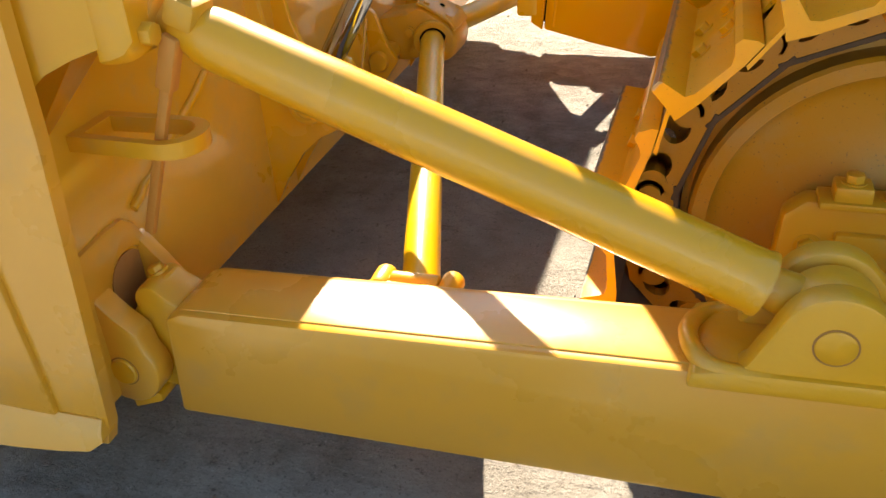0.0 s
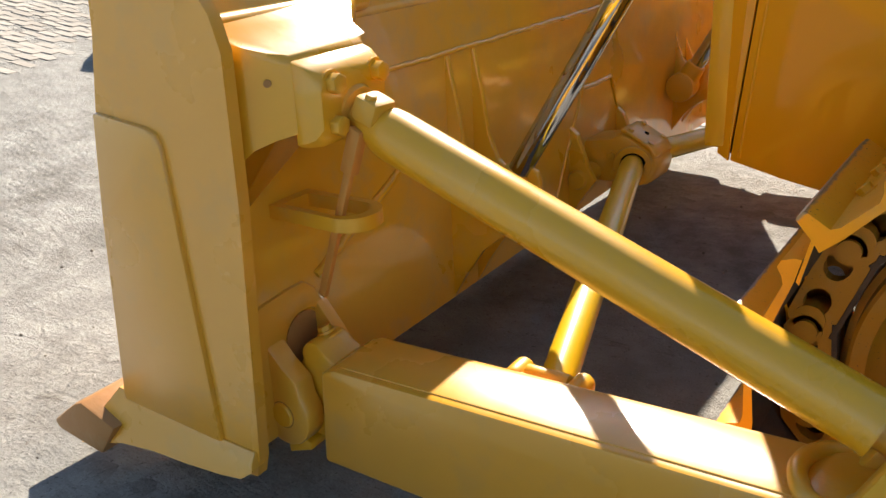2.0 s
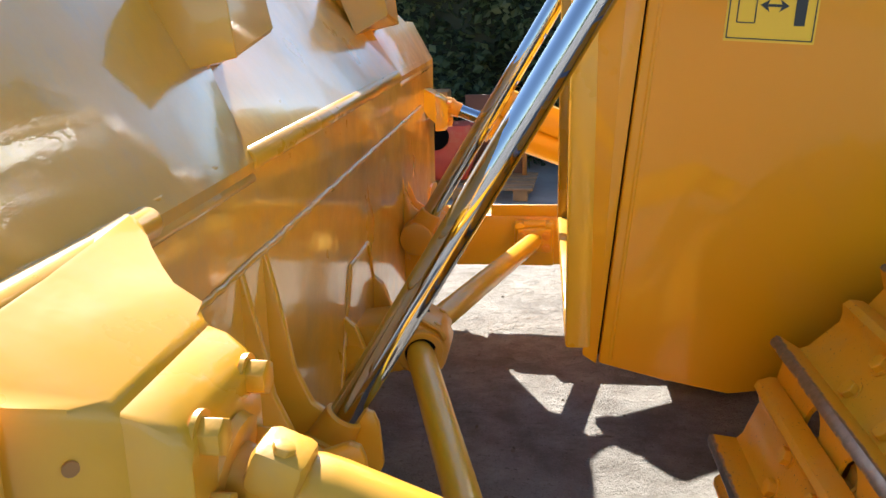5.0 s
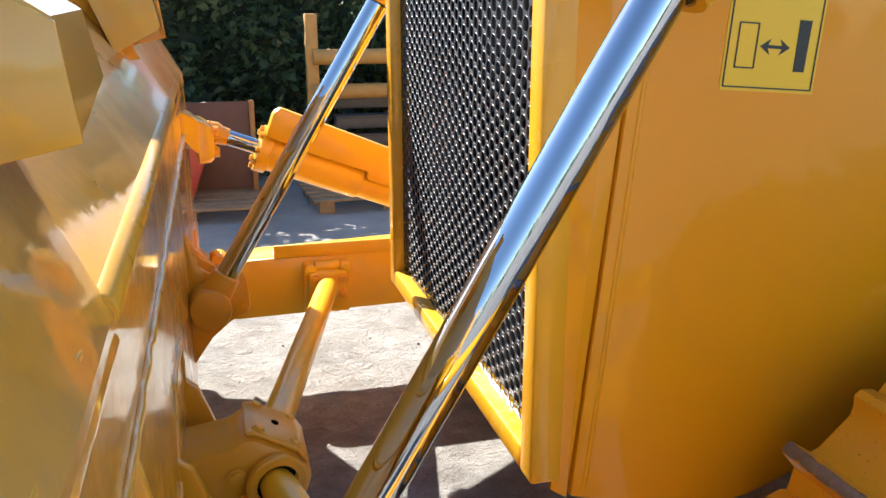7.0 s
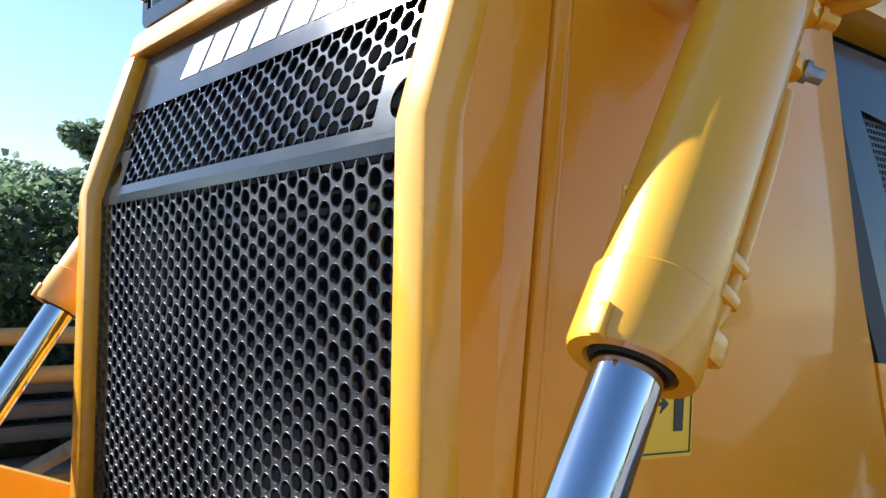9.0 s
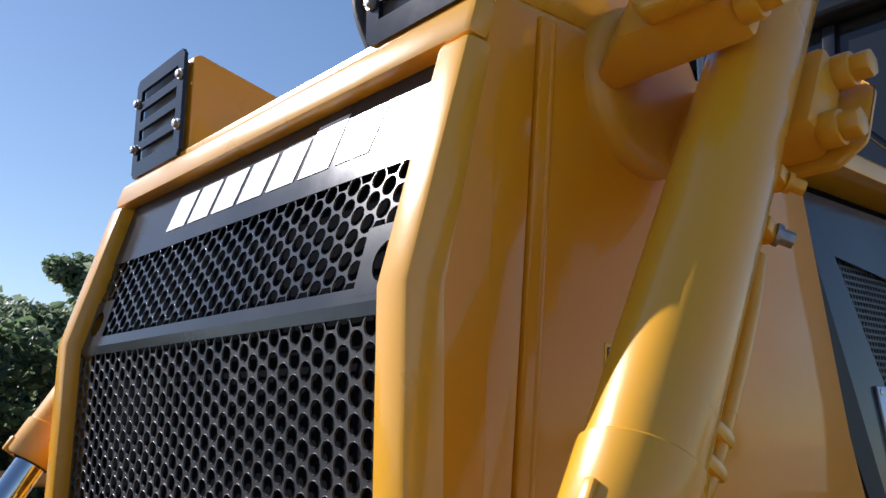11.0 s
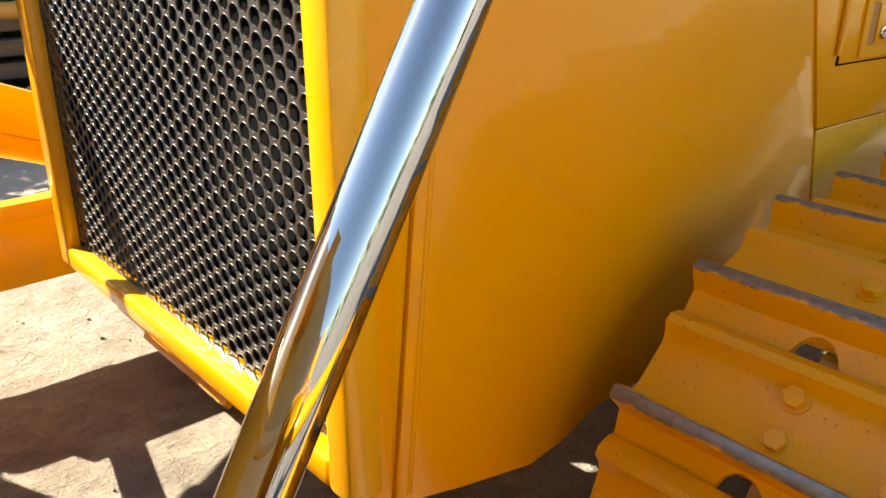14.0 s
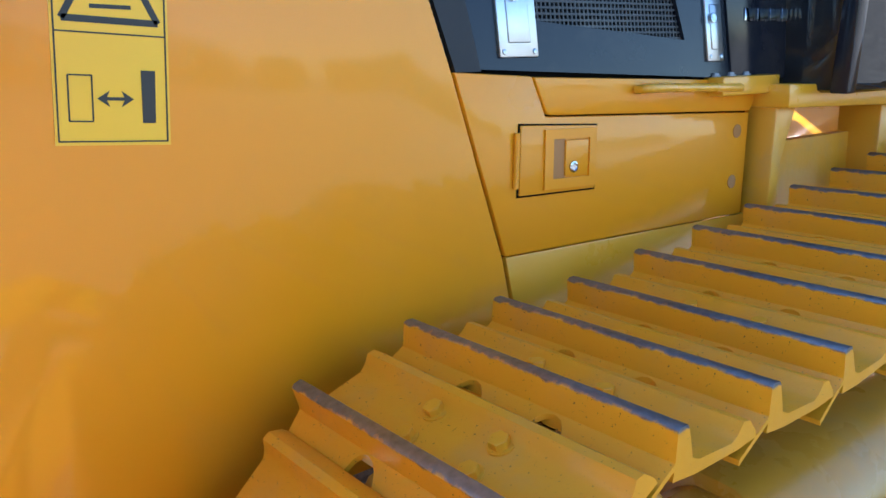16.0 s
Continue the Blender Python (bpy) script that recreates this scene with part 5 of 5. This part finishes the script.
rows = [[bm.verts.new((x, y, GZ + rise(x))) for y in (-400, 0, 400)] for x in edges]
for p, q in zip(rows, rows[1:]):
    for k in (0, 1):
        bm.faces.new((p[k], q[k], q[k + 1], p[k + 1]))
ground = tagged(part("ground", bm, GROUND, None), "pale dusty packed ground over worn brick paving", "ground", kind="structure")
# smoother lane beyond the machine
bm = B()
rng = random.Random(5)
edge = [(x, 2.75 + 0.12 * math.sin(x * 1.3) + rng.uniform(-0.05, 0.05)) for x in np.linspace(-3.2, 14, 60)]
slab(bm, edge + [(14, 9.0), (-3.2, 9.0)], "z", GZ - 0.02, GZ + 0.006, 0)
tagged(part("lane", bm, ASPHALT.m, None), "grey asphalt lane along the hedge", "lane", kind="structure")

# ---- the yard behind ----
LEAF = Mat("green_leaf", 0.5)
info = LEAF.add("ShaderNodeNewGeometry").outputs["Random Per Island"]
LEAF.color(LEAF.ramp(info, (0.0, (0.05, 0.075, 0.045)), (0.45, (0.09, 0.14, 0.07)), (0.8, (0.15, 0.22, 0.10)), (1.0, (0.25, 0.31, 0.16))))
PALELEAF = Mat("grey_green_leaf", 0.5)
info = PALELEAF.add("ShaderNodeNewGeometry").outputs["Random Per Island"]
PALELEAF.color(PALELEAF.ramp(info, (0.0, (0.08, 0.12, 0.065)), (0.5, (0.16, 0.22, 0.12)), (1.0, (0.32, 0.38, 0.25))))
for leafy in (LEAF, PALELEAF):
    thin = leafy.add("ShaderNodeBsdfTranslucent")
    leafy.put(leafy.b.inputs["Base Color"].links[0].from_socket, thin.inputs["Color"])
    both = leafy.add("ShaderNodeMixShader", Fac=0.6)
    leafy.put(leafy.b.outputs[0], both.inputs[1])
    leafy.put(thin.outputs[0], both.inputs[2])
    leafy.put(both.outputs[0], leafy.t.nodes["Material Output"].inputs["Surface"])
BARK = plain("brown_bark", (0.12, 0.085, 0.06), 0.9, 0, 0.4, 14, 0.9)


def leaves(name, spots, size, material, parent, seed, up=0.4):
    """Folded leaves at the given spots as one mesh."""
    g = np.random.default_rng(seed)
    n = len(spots)
    d = g.normal(size=(n, 3))
    d[:, 2] = d[:, 2] * 0.6 - 0.2
    d /= np.linalg.norm(d, axis=1)[:, None]
    nn = g.normal(size=(n, 3))
    nn[:, 2] += up
    s = np.cross(d, nn)
    s /= np.linalg.norm(s, axis=1)[:, None]
    w = np.cross(s, d)
    L = size * g.uniform(0.6, 1.4, (n, 1))
    p = np.asarray(spots)
    v = np.stack([p, p + d * L * 0.45 + s * L * 0.36 + w * L * 0.12, p + d * L, p + d * L * 0.45 - s * L * 0.36 + w * L * 0.12], 1).reshape(-1, 3)
    i = np.arange(n)[:, None] * 4
    faces = np.concatenate([i + [0, 1, 2], i + [0, 2, 3]], 0)
    me = bpy.data.meshes.new(name)
    me.from_pydata(v.tolist(), [], faces.tolist())
    me.materials.append(material)
    ob = new(name, me)
    ob.parent = parent
    return ob


# ivy hedge along the lane
g = np.random.default_rng(11)
n = 30000
x = g.uniform(-7, 11, n)
z = GZ + 0.05 + 2.05 * g.uniform(0, 1, n) ** 0.8
y = 6.1 + 0.28 * np.sin(x * 1.7) * np.cos(z * 2.1) + 0.15 * np.sin(x * 5 + z * 4) + np.abs(g.normal(0, 0.13, n))
z += 0.10 * np.sin(x * 2.3) + 0.08 * np.sin(x * 6.1)
hedge = thing("hedge", "dense dark green ivy hedge along the lane", "hedge")
tagged(leaves("ivy_leaves", np.stack([x, y, z], 1), 0.10, LEAF.m, hedge, 1), kind="stuff")
n = 9000
x2 = g.uniform(-7, 11, n)
y2 = g.uniform(6.1, 7.2, n)
z2 = GZ + 2.12 + 0.10 * np.sin(x2 * 2.3) + 0.08 * np.sin(x2 * 6.1) + np.abs(g.normal(0, 0.08, n))
tagged(leaves("top_leaves", np.stack([x2, y2, z2], 1), 0.10, LEAF.m, hedge, 2), kind="stuff")
# plain dark box fills the hedge; shade between leaves is in its colour
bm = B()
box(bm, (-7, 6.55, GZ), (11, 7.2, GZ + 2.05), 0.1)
part("hedge_core", bm, plain("hedge_shade_green", (0.03, 0.042, 0.026), 0.9), hedge)


def tree(at, height, spread, seed, material, leaf=0.16, count=6000, trunk=0.14):
    rng, g = random.Random(seed), np.random.default_rng(seed)
    at = Vector(at)
    t = thing("tree", "leafy tree standing behind the hedge", "tree", "trees behind the hedge")
    t.location = at
    bm = B()
    top = Vector((rng.uniform(-0.3, 0.3), rng.uniform(-0.3, 0.3), height * 0.85))
    pts = [Vector((0, 0, 0)), top * 0.35 + Vector((rng.uniform(-0.1, 0.1), 0.05, 0)), top * 0.7, top]
    for i in range(3):
        rod(bm, pts[i], pts[i + 1], trunk * (1 - 0.28 * i), trunk * (0.72 - 0.28 * i), n=10)
    ends = []
    for k in range(16):
        a = rng.uniform(0, 2 * math.pi)
        h = rng.uniform(0.3, 0.95)
        base = top * h
        reach = spread * (1.0 - abs(h - 0.55) * 1.1) * rng.uniform(0.6, 1.1)
        tip = base + Vector((math.cos(a) * reach, math.sin(a) * reach, height * rng.uniform(0.04, 0.16)))
        rod(bm, base, tip, trunk * 0.28, trunk * 0.06, n=6)
        ends.append((tip, spread * rng.uniform(0.22, 0.42)))
        ends.append((base.lerp(tip, 0.6), spread * rng.uniform(0.18, 0.32)))
    part("trunk", bm, BARK, t)
    c = np.array([list(e[0]) for e in ends])
    r = np.array([e[1] for e in ends])
    pick = g.integers(0, len(ends), count)
    o = g.normal(size=(count, 3))
    o /= np.linalg.norm(o, axis=1)[:, None]
    o *= g.uniform(0.35, 1.05, (count, 1)) ** 0.5
    o[:, 2] *= 0.75
    leaves("crown", c[pick] + o * r[pick][:, None], leaf, material, t, seed + 1)
    return t


tree((5.0, 16.0, GZ), 5.3, 1.25, 21, PALELEAF.m, 0.17, 8000)
tree((2.6, 14.5, GZ), 3.6, 1.5, 22, PALELEAF.m, 0.17, 8000)
tree((-0.9, 14.0, GZ), 4.0, 1.8, 23, PALELEAF.m, 0.17, 6000)
tree((-4.5, 15.0, GZ), 4.6, 2.0, 24, LEAF.m, 0.18, 5000)
tree((6.5, 16.0, GZ), 4.6, 2.0, 25, LEAF.m, 0.18, 5000)
tree((16.0, 6.5, GZ), 11.0, 3.2, 26, LEAF.m, 0.28, 7000, 0.25)
tree((13.0, 12.0, GZ), 7.0, 2.6, 27, LEAF.m, 0.24, 5000, 0.2)

# row of trees across the yard, which the paint and chrome mirror
g = np.random.default_rng(91)
cx = np.linspace(-75, 85, 26) + g.uniform(-2, 2, 26)
cy = -45 + g.uniform(-2.5, 2.5, 26)
ht = g.uniform(3.0, 5.4, 26)
n = 16000
k = g.integers(0, 26, n)
o = g.normal(size=(n, 3))
o /= np.linalg.norm(o, axis=1)[:, None]
o *= g.uniform(0.2, 1.0, (n, 1)) ** 0.4
bump_ = 1 + 0.25 * np.sin(o[:, :1] * 7 + k[:, None]) * np.cos(o[:, 2:] * 6)
spots = np.stack([cx[k], cy[k], GZ + ht[k] * 0.5], 1) + o * bump_ * np.stack([np.full(n, 4.2), np.full(n, 2.5), ht[k] * 0.55], 1)
tagged(leaves("far_trees", spots[spots[:, 2] > GZ], 0.55, LEAF.m, None, 92), "dark green row of trees across the yard", "trees", kind="stuff")

# steel rack in front of the hedge
WOODY = plain("yellow_faded_steel", (0.50, 0.27, 0.07), 0.6, 0, 0.25, 9, 0.3)
BEAM = plain("grey_steel_beam", (0.10, 0.10, 0.105), 0.5, 0.3, 0.3, 6, 0.3)
TIMBER = plain("raw_timber", (0.34, 0.22, 0.12), 0.8, 0, 0.35, 10, 0.6)
REDPAINT = paint("faded_red_paint", (0.52, 0.055, 0.03), (0.42, 0.05, 0.03), 0.45, 0.1, 0.3, 0.3)
BROWN = plain("rusty_brown_sheet", (0.16, 0.075, 0.05), 0.7, 0.1, 0.3, 6, 0.5)
rack = thing("barrier_rack", "faded yellow steel rack standing before the hedge", "rack")
for xx in (0.30, 2.35, 4.4):
    bm = B()
    box(bm, (xx - 0.05, 5.22, GZ), (xx + 0.05, 5.32, 1.42), 0.01)
    part("post", bm, WOODY, rack)
for zz in (0.80, 1.08):
    bm = B()
    rod(bm, (0.30, 5.20, zz), (4.4, 5.20, zz), 0.062, n=20)
    part("rail", bm, WOODY, rack)
for i, (yy, zz) in enumerate(((5.4, 0.46), (5.55, 0.62), (5.38, 0.30))):
    bm = B()
    box(bm, (0.5, yy, zz), (4.6, yy + 0.14, zz + 0.10), 0.01)
    box(bm, (0.5, yy - 0.02, zz + 0.10), (4.6, yy + 0.16, zz + 0.115), 0.003)
    tagged(part("steel_beam", bm, BEAM, None), "grey steel beam stacked behind the rack", "beam", "stacked beams")


def pallet(xx, yy, turn):
    p = thing("pallet", "worn wooden pallet on the asphalt", "pallet", "wooden pallets")
    p.matrix_basis = pose(xx, yy, GZ + 0.006, 0, 0, turn)
    for bx in (-0.5, 0.0, 0.5):
        for by in (-0.33, 0, 0.33):
            bm = B()
            box(bm, (bx - 0.06, by - 0.05, 0.0), (bx + 0.06, by + 0.05, 0.09), 0.004)
            part("block", bm, TIMBER, p)
    for k in range(5):
        bm = B()
        box(bm, (-0.6, -0.40 + k * 0.17, 0.091), (0.6, -0.29 + k * 0.17, 0.112), 0.003)
        part("board", bm, TIMBER, p)


pallet(0.75, 4.85, 4)
pallet(-0.72, 4.75, -3)
pallet(2.4, 4.8, 2)
rng = random.Random(8)
for k in range(9):
    bm = B()
    L = rng.uniform(0.4, 0.9)
    m = pose(1.35 + rng.uniform(-0.5, 0.9), 4.85 + rng.uniform(-0.2, 0.2), GZ + 0.14 + 0.04 * k, rng.uniform(-6, 6), rng.uniform(-28, 28), rng.uniform(-30, 30))
    box(bm, (-L / 2, -0.06, -0.03), (L / 2, 0.06, 0.03), 0.004, m)
    tagged(part("timber_piece", bm, TIMBER, None), "rough offcut of brown timber on the pile", "timber", "timber offcuts")
red = thing("red_machine_part", "faded red machine part on a pallet", "machine part")
bm = B()
slab(bm, [(-1.12, 0.08), (-1.18, 0.30), (-1.15, 0.52), (-0.66, 0.55), (-0.58, 0.40), (-0.70, 0.08)], "y", 4.55, 4.95, 0.02)
part("housing", bm, REDPAINT, red)
bm = B()
rod(bm, (-0.95, 4.52, 0.45), (-0.95, 4.57, 0.45), 0.11, n=24)
part("bearing_hole", bm, DARK, red)
bm = B()
box(bm, (-1.2, 4.6, 0.70), (-0.85, 4.9, 0.82), 0.02)
box(bm, (-1.15, 4.65, 0.5), (-0.95, 4.85, 0.72), 0.01)
part("bracket", bm, RUST_AND_SHADE, red)
sheet = B()
box(sheet, (-0.74, 4.98, GZ + 0.13), (-0.22, 5.02, 0.76), 0.004)
tagged(part("steel_sheet", sheet, BROWN, None), "brown rusty steel sheet standing upright", "sheet")
bm = B()
box(bm, (-0.24, 4.96, GZ), (-0.20, 5.0, 0.77), 0.004)
tagged(part("stake", bm, RUST_AND_SHADE, None), "thin rusty stake in front of the sheet", "stake")

# waste bin far ahead of the blade
GREEN = plain("green_bin_plastic", (0.05, 0.20, 0.06), 0.45, 0, 0.12, 4, 0.1)
BLUE = plain("blue_bin_lid", (0.05, 0.09, 0.20), 0.4, 0, 0.12, 4, 0.1)
bin_ = thing("waste_bin", "large green wheeled waste bin with a blue lid", "bin")
bin_.matrix_basis = pose(-5.65, 3.2, GZ + rise(-5.1) - 0.16, 0, 0, 46)
bm = B()
rows = []
for zz, hx, hy in ((0.16, 0.58, 0.40), (1.28, 0.69, 0.53)):
    rows.append([bm.verts.new((sx * hx, sy * hy, zz)) for sx, sy in ((-1, -1), (1, -1), (1, 1), (-1, 1))])
for i in range(4):
    bm.faces.new((rows[0][i], rows[0][(i + 1) % 4], rows[1][(i + 1) % 4], rows[1][i]))
bm.faces.new(rows[0][::-1])
bm.faces.new(rows[1])
finish(bm, list(bm.verts), 0.04, None, 3)
body = part("body", bm, GREEN, bin_)
bm = B()
box(bm, (-0.73, -0.57, 1.27), (0.73, 0.57, 1.36), 0.02)
part("rim", bm, GREEN, body)
for k in range(12):
    bm = B()
    xx = -0.62 + k * 0.11
    slab(bm, [(xx, 1.27), (xx + 0.045, 1.27), (xx + 0.022, 1.20)], "y", -0.565, -0.52, 0.003)
    part("rib", bm, GREEN, body)
bm = B()
box(bm, (0.40, -0.60, 1.19), (0.60, -0.55, 1.24), 0.01)
part("grip", bm, RUBBER, body)
bm = B()
slab(bm, [(-0.60, 1.365), (-0.50, 1.46), (-0.2, 1.52), (0.2, 1.52), (0.50, 1.46), (0.60, 1.365)], "x", -0.72, 0.72, 0.02)
part("lid", bm, BLUE, bin_, "rounded blue lid")
bm = B()
slab(bm, [(-0.12, 0.86), (0.0, 0.86), (0.0, 1.10), (-0.05, 1.10), (-0.06, 1.04), (-0.12, 0.98)], "y", -0.545, -0.505, 0)
part("label_patch", bm, WHITE, body, "torn white sticker")
for sx in (-1, 1):
    for sy in (-1, 1):
        bm = B()
        rod(bm, (sx * 0.45 - 0.03, sy * 0.3, 0.085), (sx * 0.45 + 0.03, sy * 0.3, 0.085), 0.085, n=20, bevel=0.01)
        part("wheel", bm, RUBBER, bin_)

# dark machine parked behind the bin
dark = thing("parked_machine", "dark parked earth-moving machine with a brown boom", "machine")
NIGHT = plain("blue_black_dirty_paint", (0.020, 0.023, 0.034), 0.5, 0, 0.3, 2, 0.3)
bm = B()
slab(bm, [(-1.2, 1.20), (4.95, 1.20), (5.15, 1.34), (5.05, 1.52), (-1.2, 1.52)], "x", -10.6, -8.95, 0.05)
part("undercarriage", bm, plain("black_dirty_rubber", (0.016, 0.016, 0.02), 0.7), dark)
bm = B()
slab(bm, [(-1.2, 1.50), (4.7, 1.50), (4.45, 2.1), (4.1, 2.9), (-1.2, 3.2)], "x", -10.6, -9.05, 0.08)
part("upper_body", bm, NIGHT, dark)
bm = B()
slab(bm, [(3.35, 2.25), (3.75, 2.25), (4.95, 1.25), (4.55, 1.18)], "x", -8.98, -8.72, 0.03)
part("boom", bm, BROWN, dark, "brown slanting boom")
for k in range(2):
    bm = B()
    tube(bm, [(-8.75, 3.86 + 0.1 * k, 2.3), (-8.72, 4.45 + 0.1 * k, 1.78), (-8.75, 5.0 + 0.1 * k, 1.25)], 0.03, 8)
    part("hose", bm, RUBBER, dark)
bm = B()
rod(bm, (-8.9, 1.6, 1.58), (-8.9, 3.25, 1.52), 0.035, n=14)
part("bar", bm, WOODY, dark)

# loose bits on the ground near the blade
g = random.Random(31)
STONE = plain("dark_grit", (0.24, 0.20, 0.16), 0.9, 0, 0.4, 20, 0.5)
bm = B()
for k in range(700):
    px, py = g.uniform(-3.0, 1.2), g.uniform(-3.2, 2.2)
    r = 0.0025 + 0.008 * g.random() ** 3
    mm = Matrix.Translation((px, py, GZ + rise(px) + r * 0.3)) @ Euler((g.uniform(0, 3), g.uniform(0, 3), g.uniform(0, 3))).to_matrix().to_4x4() @ Matrix.Diagonal((1, g.uniform(0.6, 1), g.uniform(0.4, 0.7), 1))
    bmesh.ops.create_icosphere(bm, subdivisions=1, radius=r, matrix=mm)
tagged(part("grit", bm, STONE, None), "small dark stones and crumbs strewn on the ground", "gravel", kind="stuff")

# worn pavers showing through the dust
PAVER = Mat("pale_worn_paver", 0.9)
rnd = PAVER.add("ShaderNodeObjectInfo").outputs["Random"]
PAVER.color(PAVER.mix(PAVER.ramp(PAVER.noise(22, 6, 0.7), (0.4, 0.0), (0.7, 0.6)), PAVER.ramp(rnd, (0.0, (0.31, 0.265, 0.215)), (0.5, (0.37, 0.32, 0.265)), (1.0, (0.43, 0.375, 0.31))), (0.22, 0.185, 0.15)))
PAVER.bump(PAVER.noise(60, 5), 0.6, 0.004)
PAVERS = []
for s in range(3):
    bm = B()
    r2 = random.Random(s)
    box(bm, (-0.098, -0.048, -0.02), (0.098, 0.048, 0.0075), 0.006)
    for v in bm.verts:
        v.co.x += r2.uniform(-0.004, 0.004)
        v.co.y += r2.uniform(-0.003, 0.003)
    me = bpy.data.meshes.new("paver")
    bm.to_mesh(me)
    bm.free()
    me.materials.append(PAVER.m)
    PAVERS.append(me)
g = random.Random(77)
made = 0
for i in range(-1, 44):
    for j in range(10):
        if made >= 300 or g.random() < 0.22:
            continue
        ob = new("paver", PAVERS[g.randrange(3)])
        ob.parent = ground
        ob.matrix_local = pose(-4.6 - 0.21 * (j + 0.5 * (i % 2)) - 0.04 * i, -1.6 + 0.105 * i, GZ + rise(-4.6 - 0.21 * (j + 0.5 * (i % 2)) - 0.04 * i) + g.uniform(-0.006, 0.001), g.uniform(-1, 1), 10.8 + g.uniform(-1, 1), 12 + g.uniform(-1.5, 1.5))
        made += 1

# rounded cobbles half buried in the dust
COBBLES = []
for k in range(5):
    r2 = random.Random(300 + k)
    bm = B()
    rings = []
    for up, grow in ((-0.012, 1.12), (0.0, 1.02), (0.003, 0.88), (0.0045, 0.6)):
        ring = []
        for i in range(10):
            t = 2 * math.pi * i / 10
            w = random.Random(900 + 10 * k + i).uniform(0.80, 1.12)
            cx, cy = math.cos(t), math.sin(t)
            sq = 1 / max(abs(cx), abs(cy)) ** 0.55
            ring.append(bm.verts.new((0.072 * cx * sq * w * grow, 0.056 * cy * sq * w * grow, up + r2.uniform(-0.0008, 0.0008))))
        rings.append(ring)
    for p, q in zip(rings, rings[1:]):
        for i in range(10):
            j = (i + 1) % 10
            bm.faces.new((p[i], p[j], q[j], q[i]))
    bm.faces.new(rings[-1])
    for f in bm.faces:
        f.smooth = True
    me = bpy.data.meshes.new("cobble")
    bm.to_mesh(me)
    bm.free()
    me.materials.append(GROUND)
    COBBLES.append(me)
g = random.Random(41)
made = 0
for x0, x1, y0, y1, keep in ((-2.3, 0.9, -3.2, -1.7, 0.78), (-0.7, 1.0, 0.9, 2.6, 0.8)):
    for i in range(int((y1 - y0) / 0.135)):
        for j in range(int((x1 - x0) / 0.165)):
            if made >= 300 or g.random() > keep:
                continue
            ob = new("cobble", COBBLES[g.randrange(5)])
            ob.parent = ground
            ob.matrix_local = pose(x0 + 0.165 * (j + 0.5 * (i % 2)) + g.uniform(-0.012, 0.012), y0 + 0.135 * i + g.uniform(-0.012, 0.012), GZ + g.uniform(-0.0050, -0.0012),
                                   g.uniform(-1.5, 1.5), g.uniform(-1.5, 1.5), g.uniform(-25, 25)) @ Matrix.Diagonal((g.uniform(0.7, 1.25), g.uniform(0.75, 1.2), 1, 1))
            made += 1
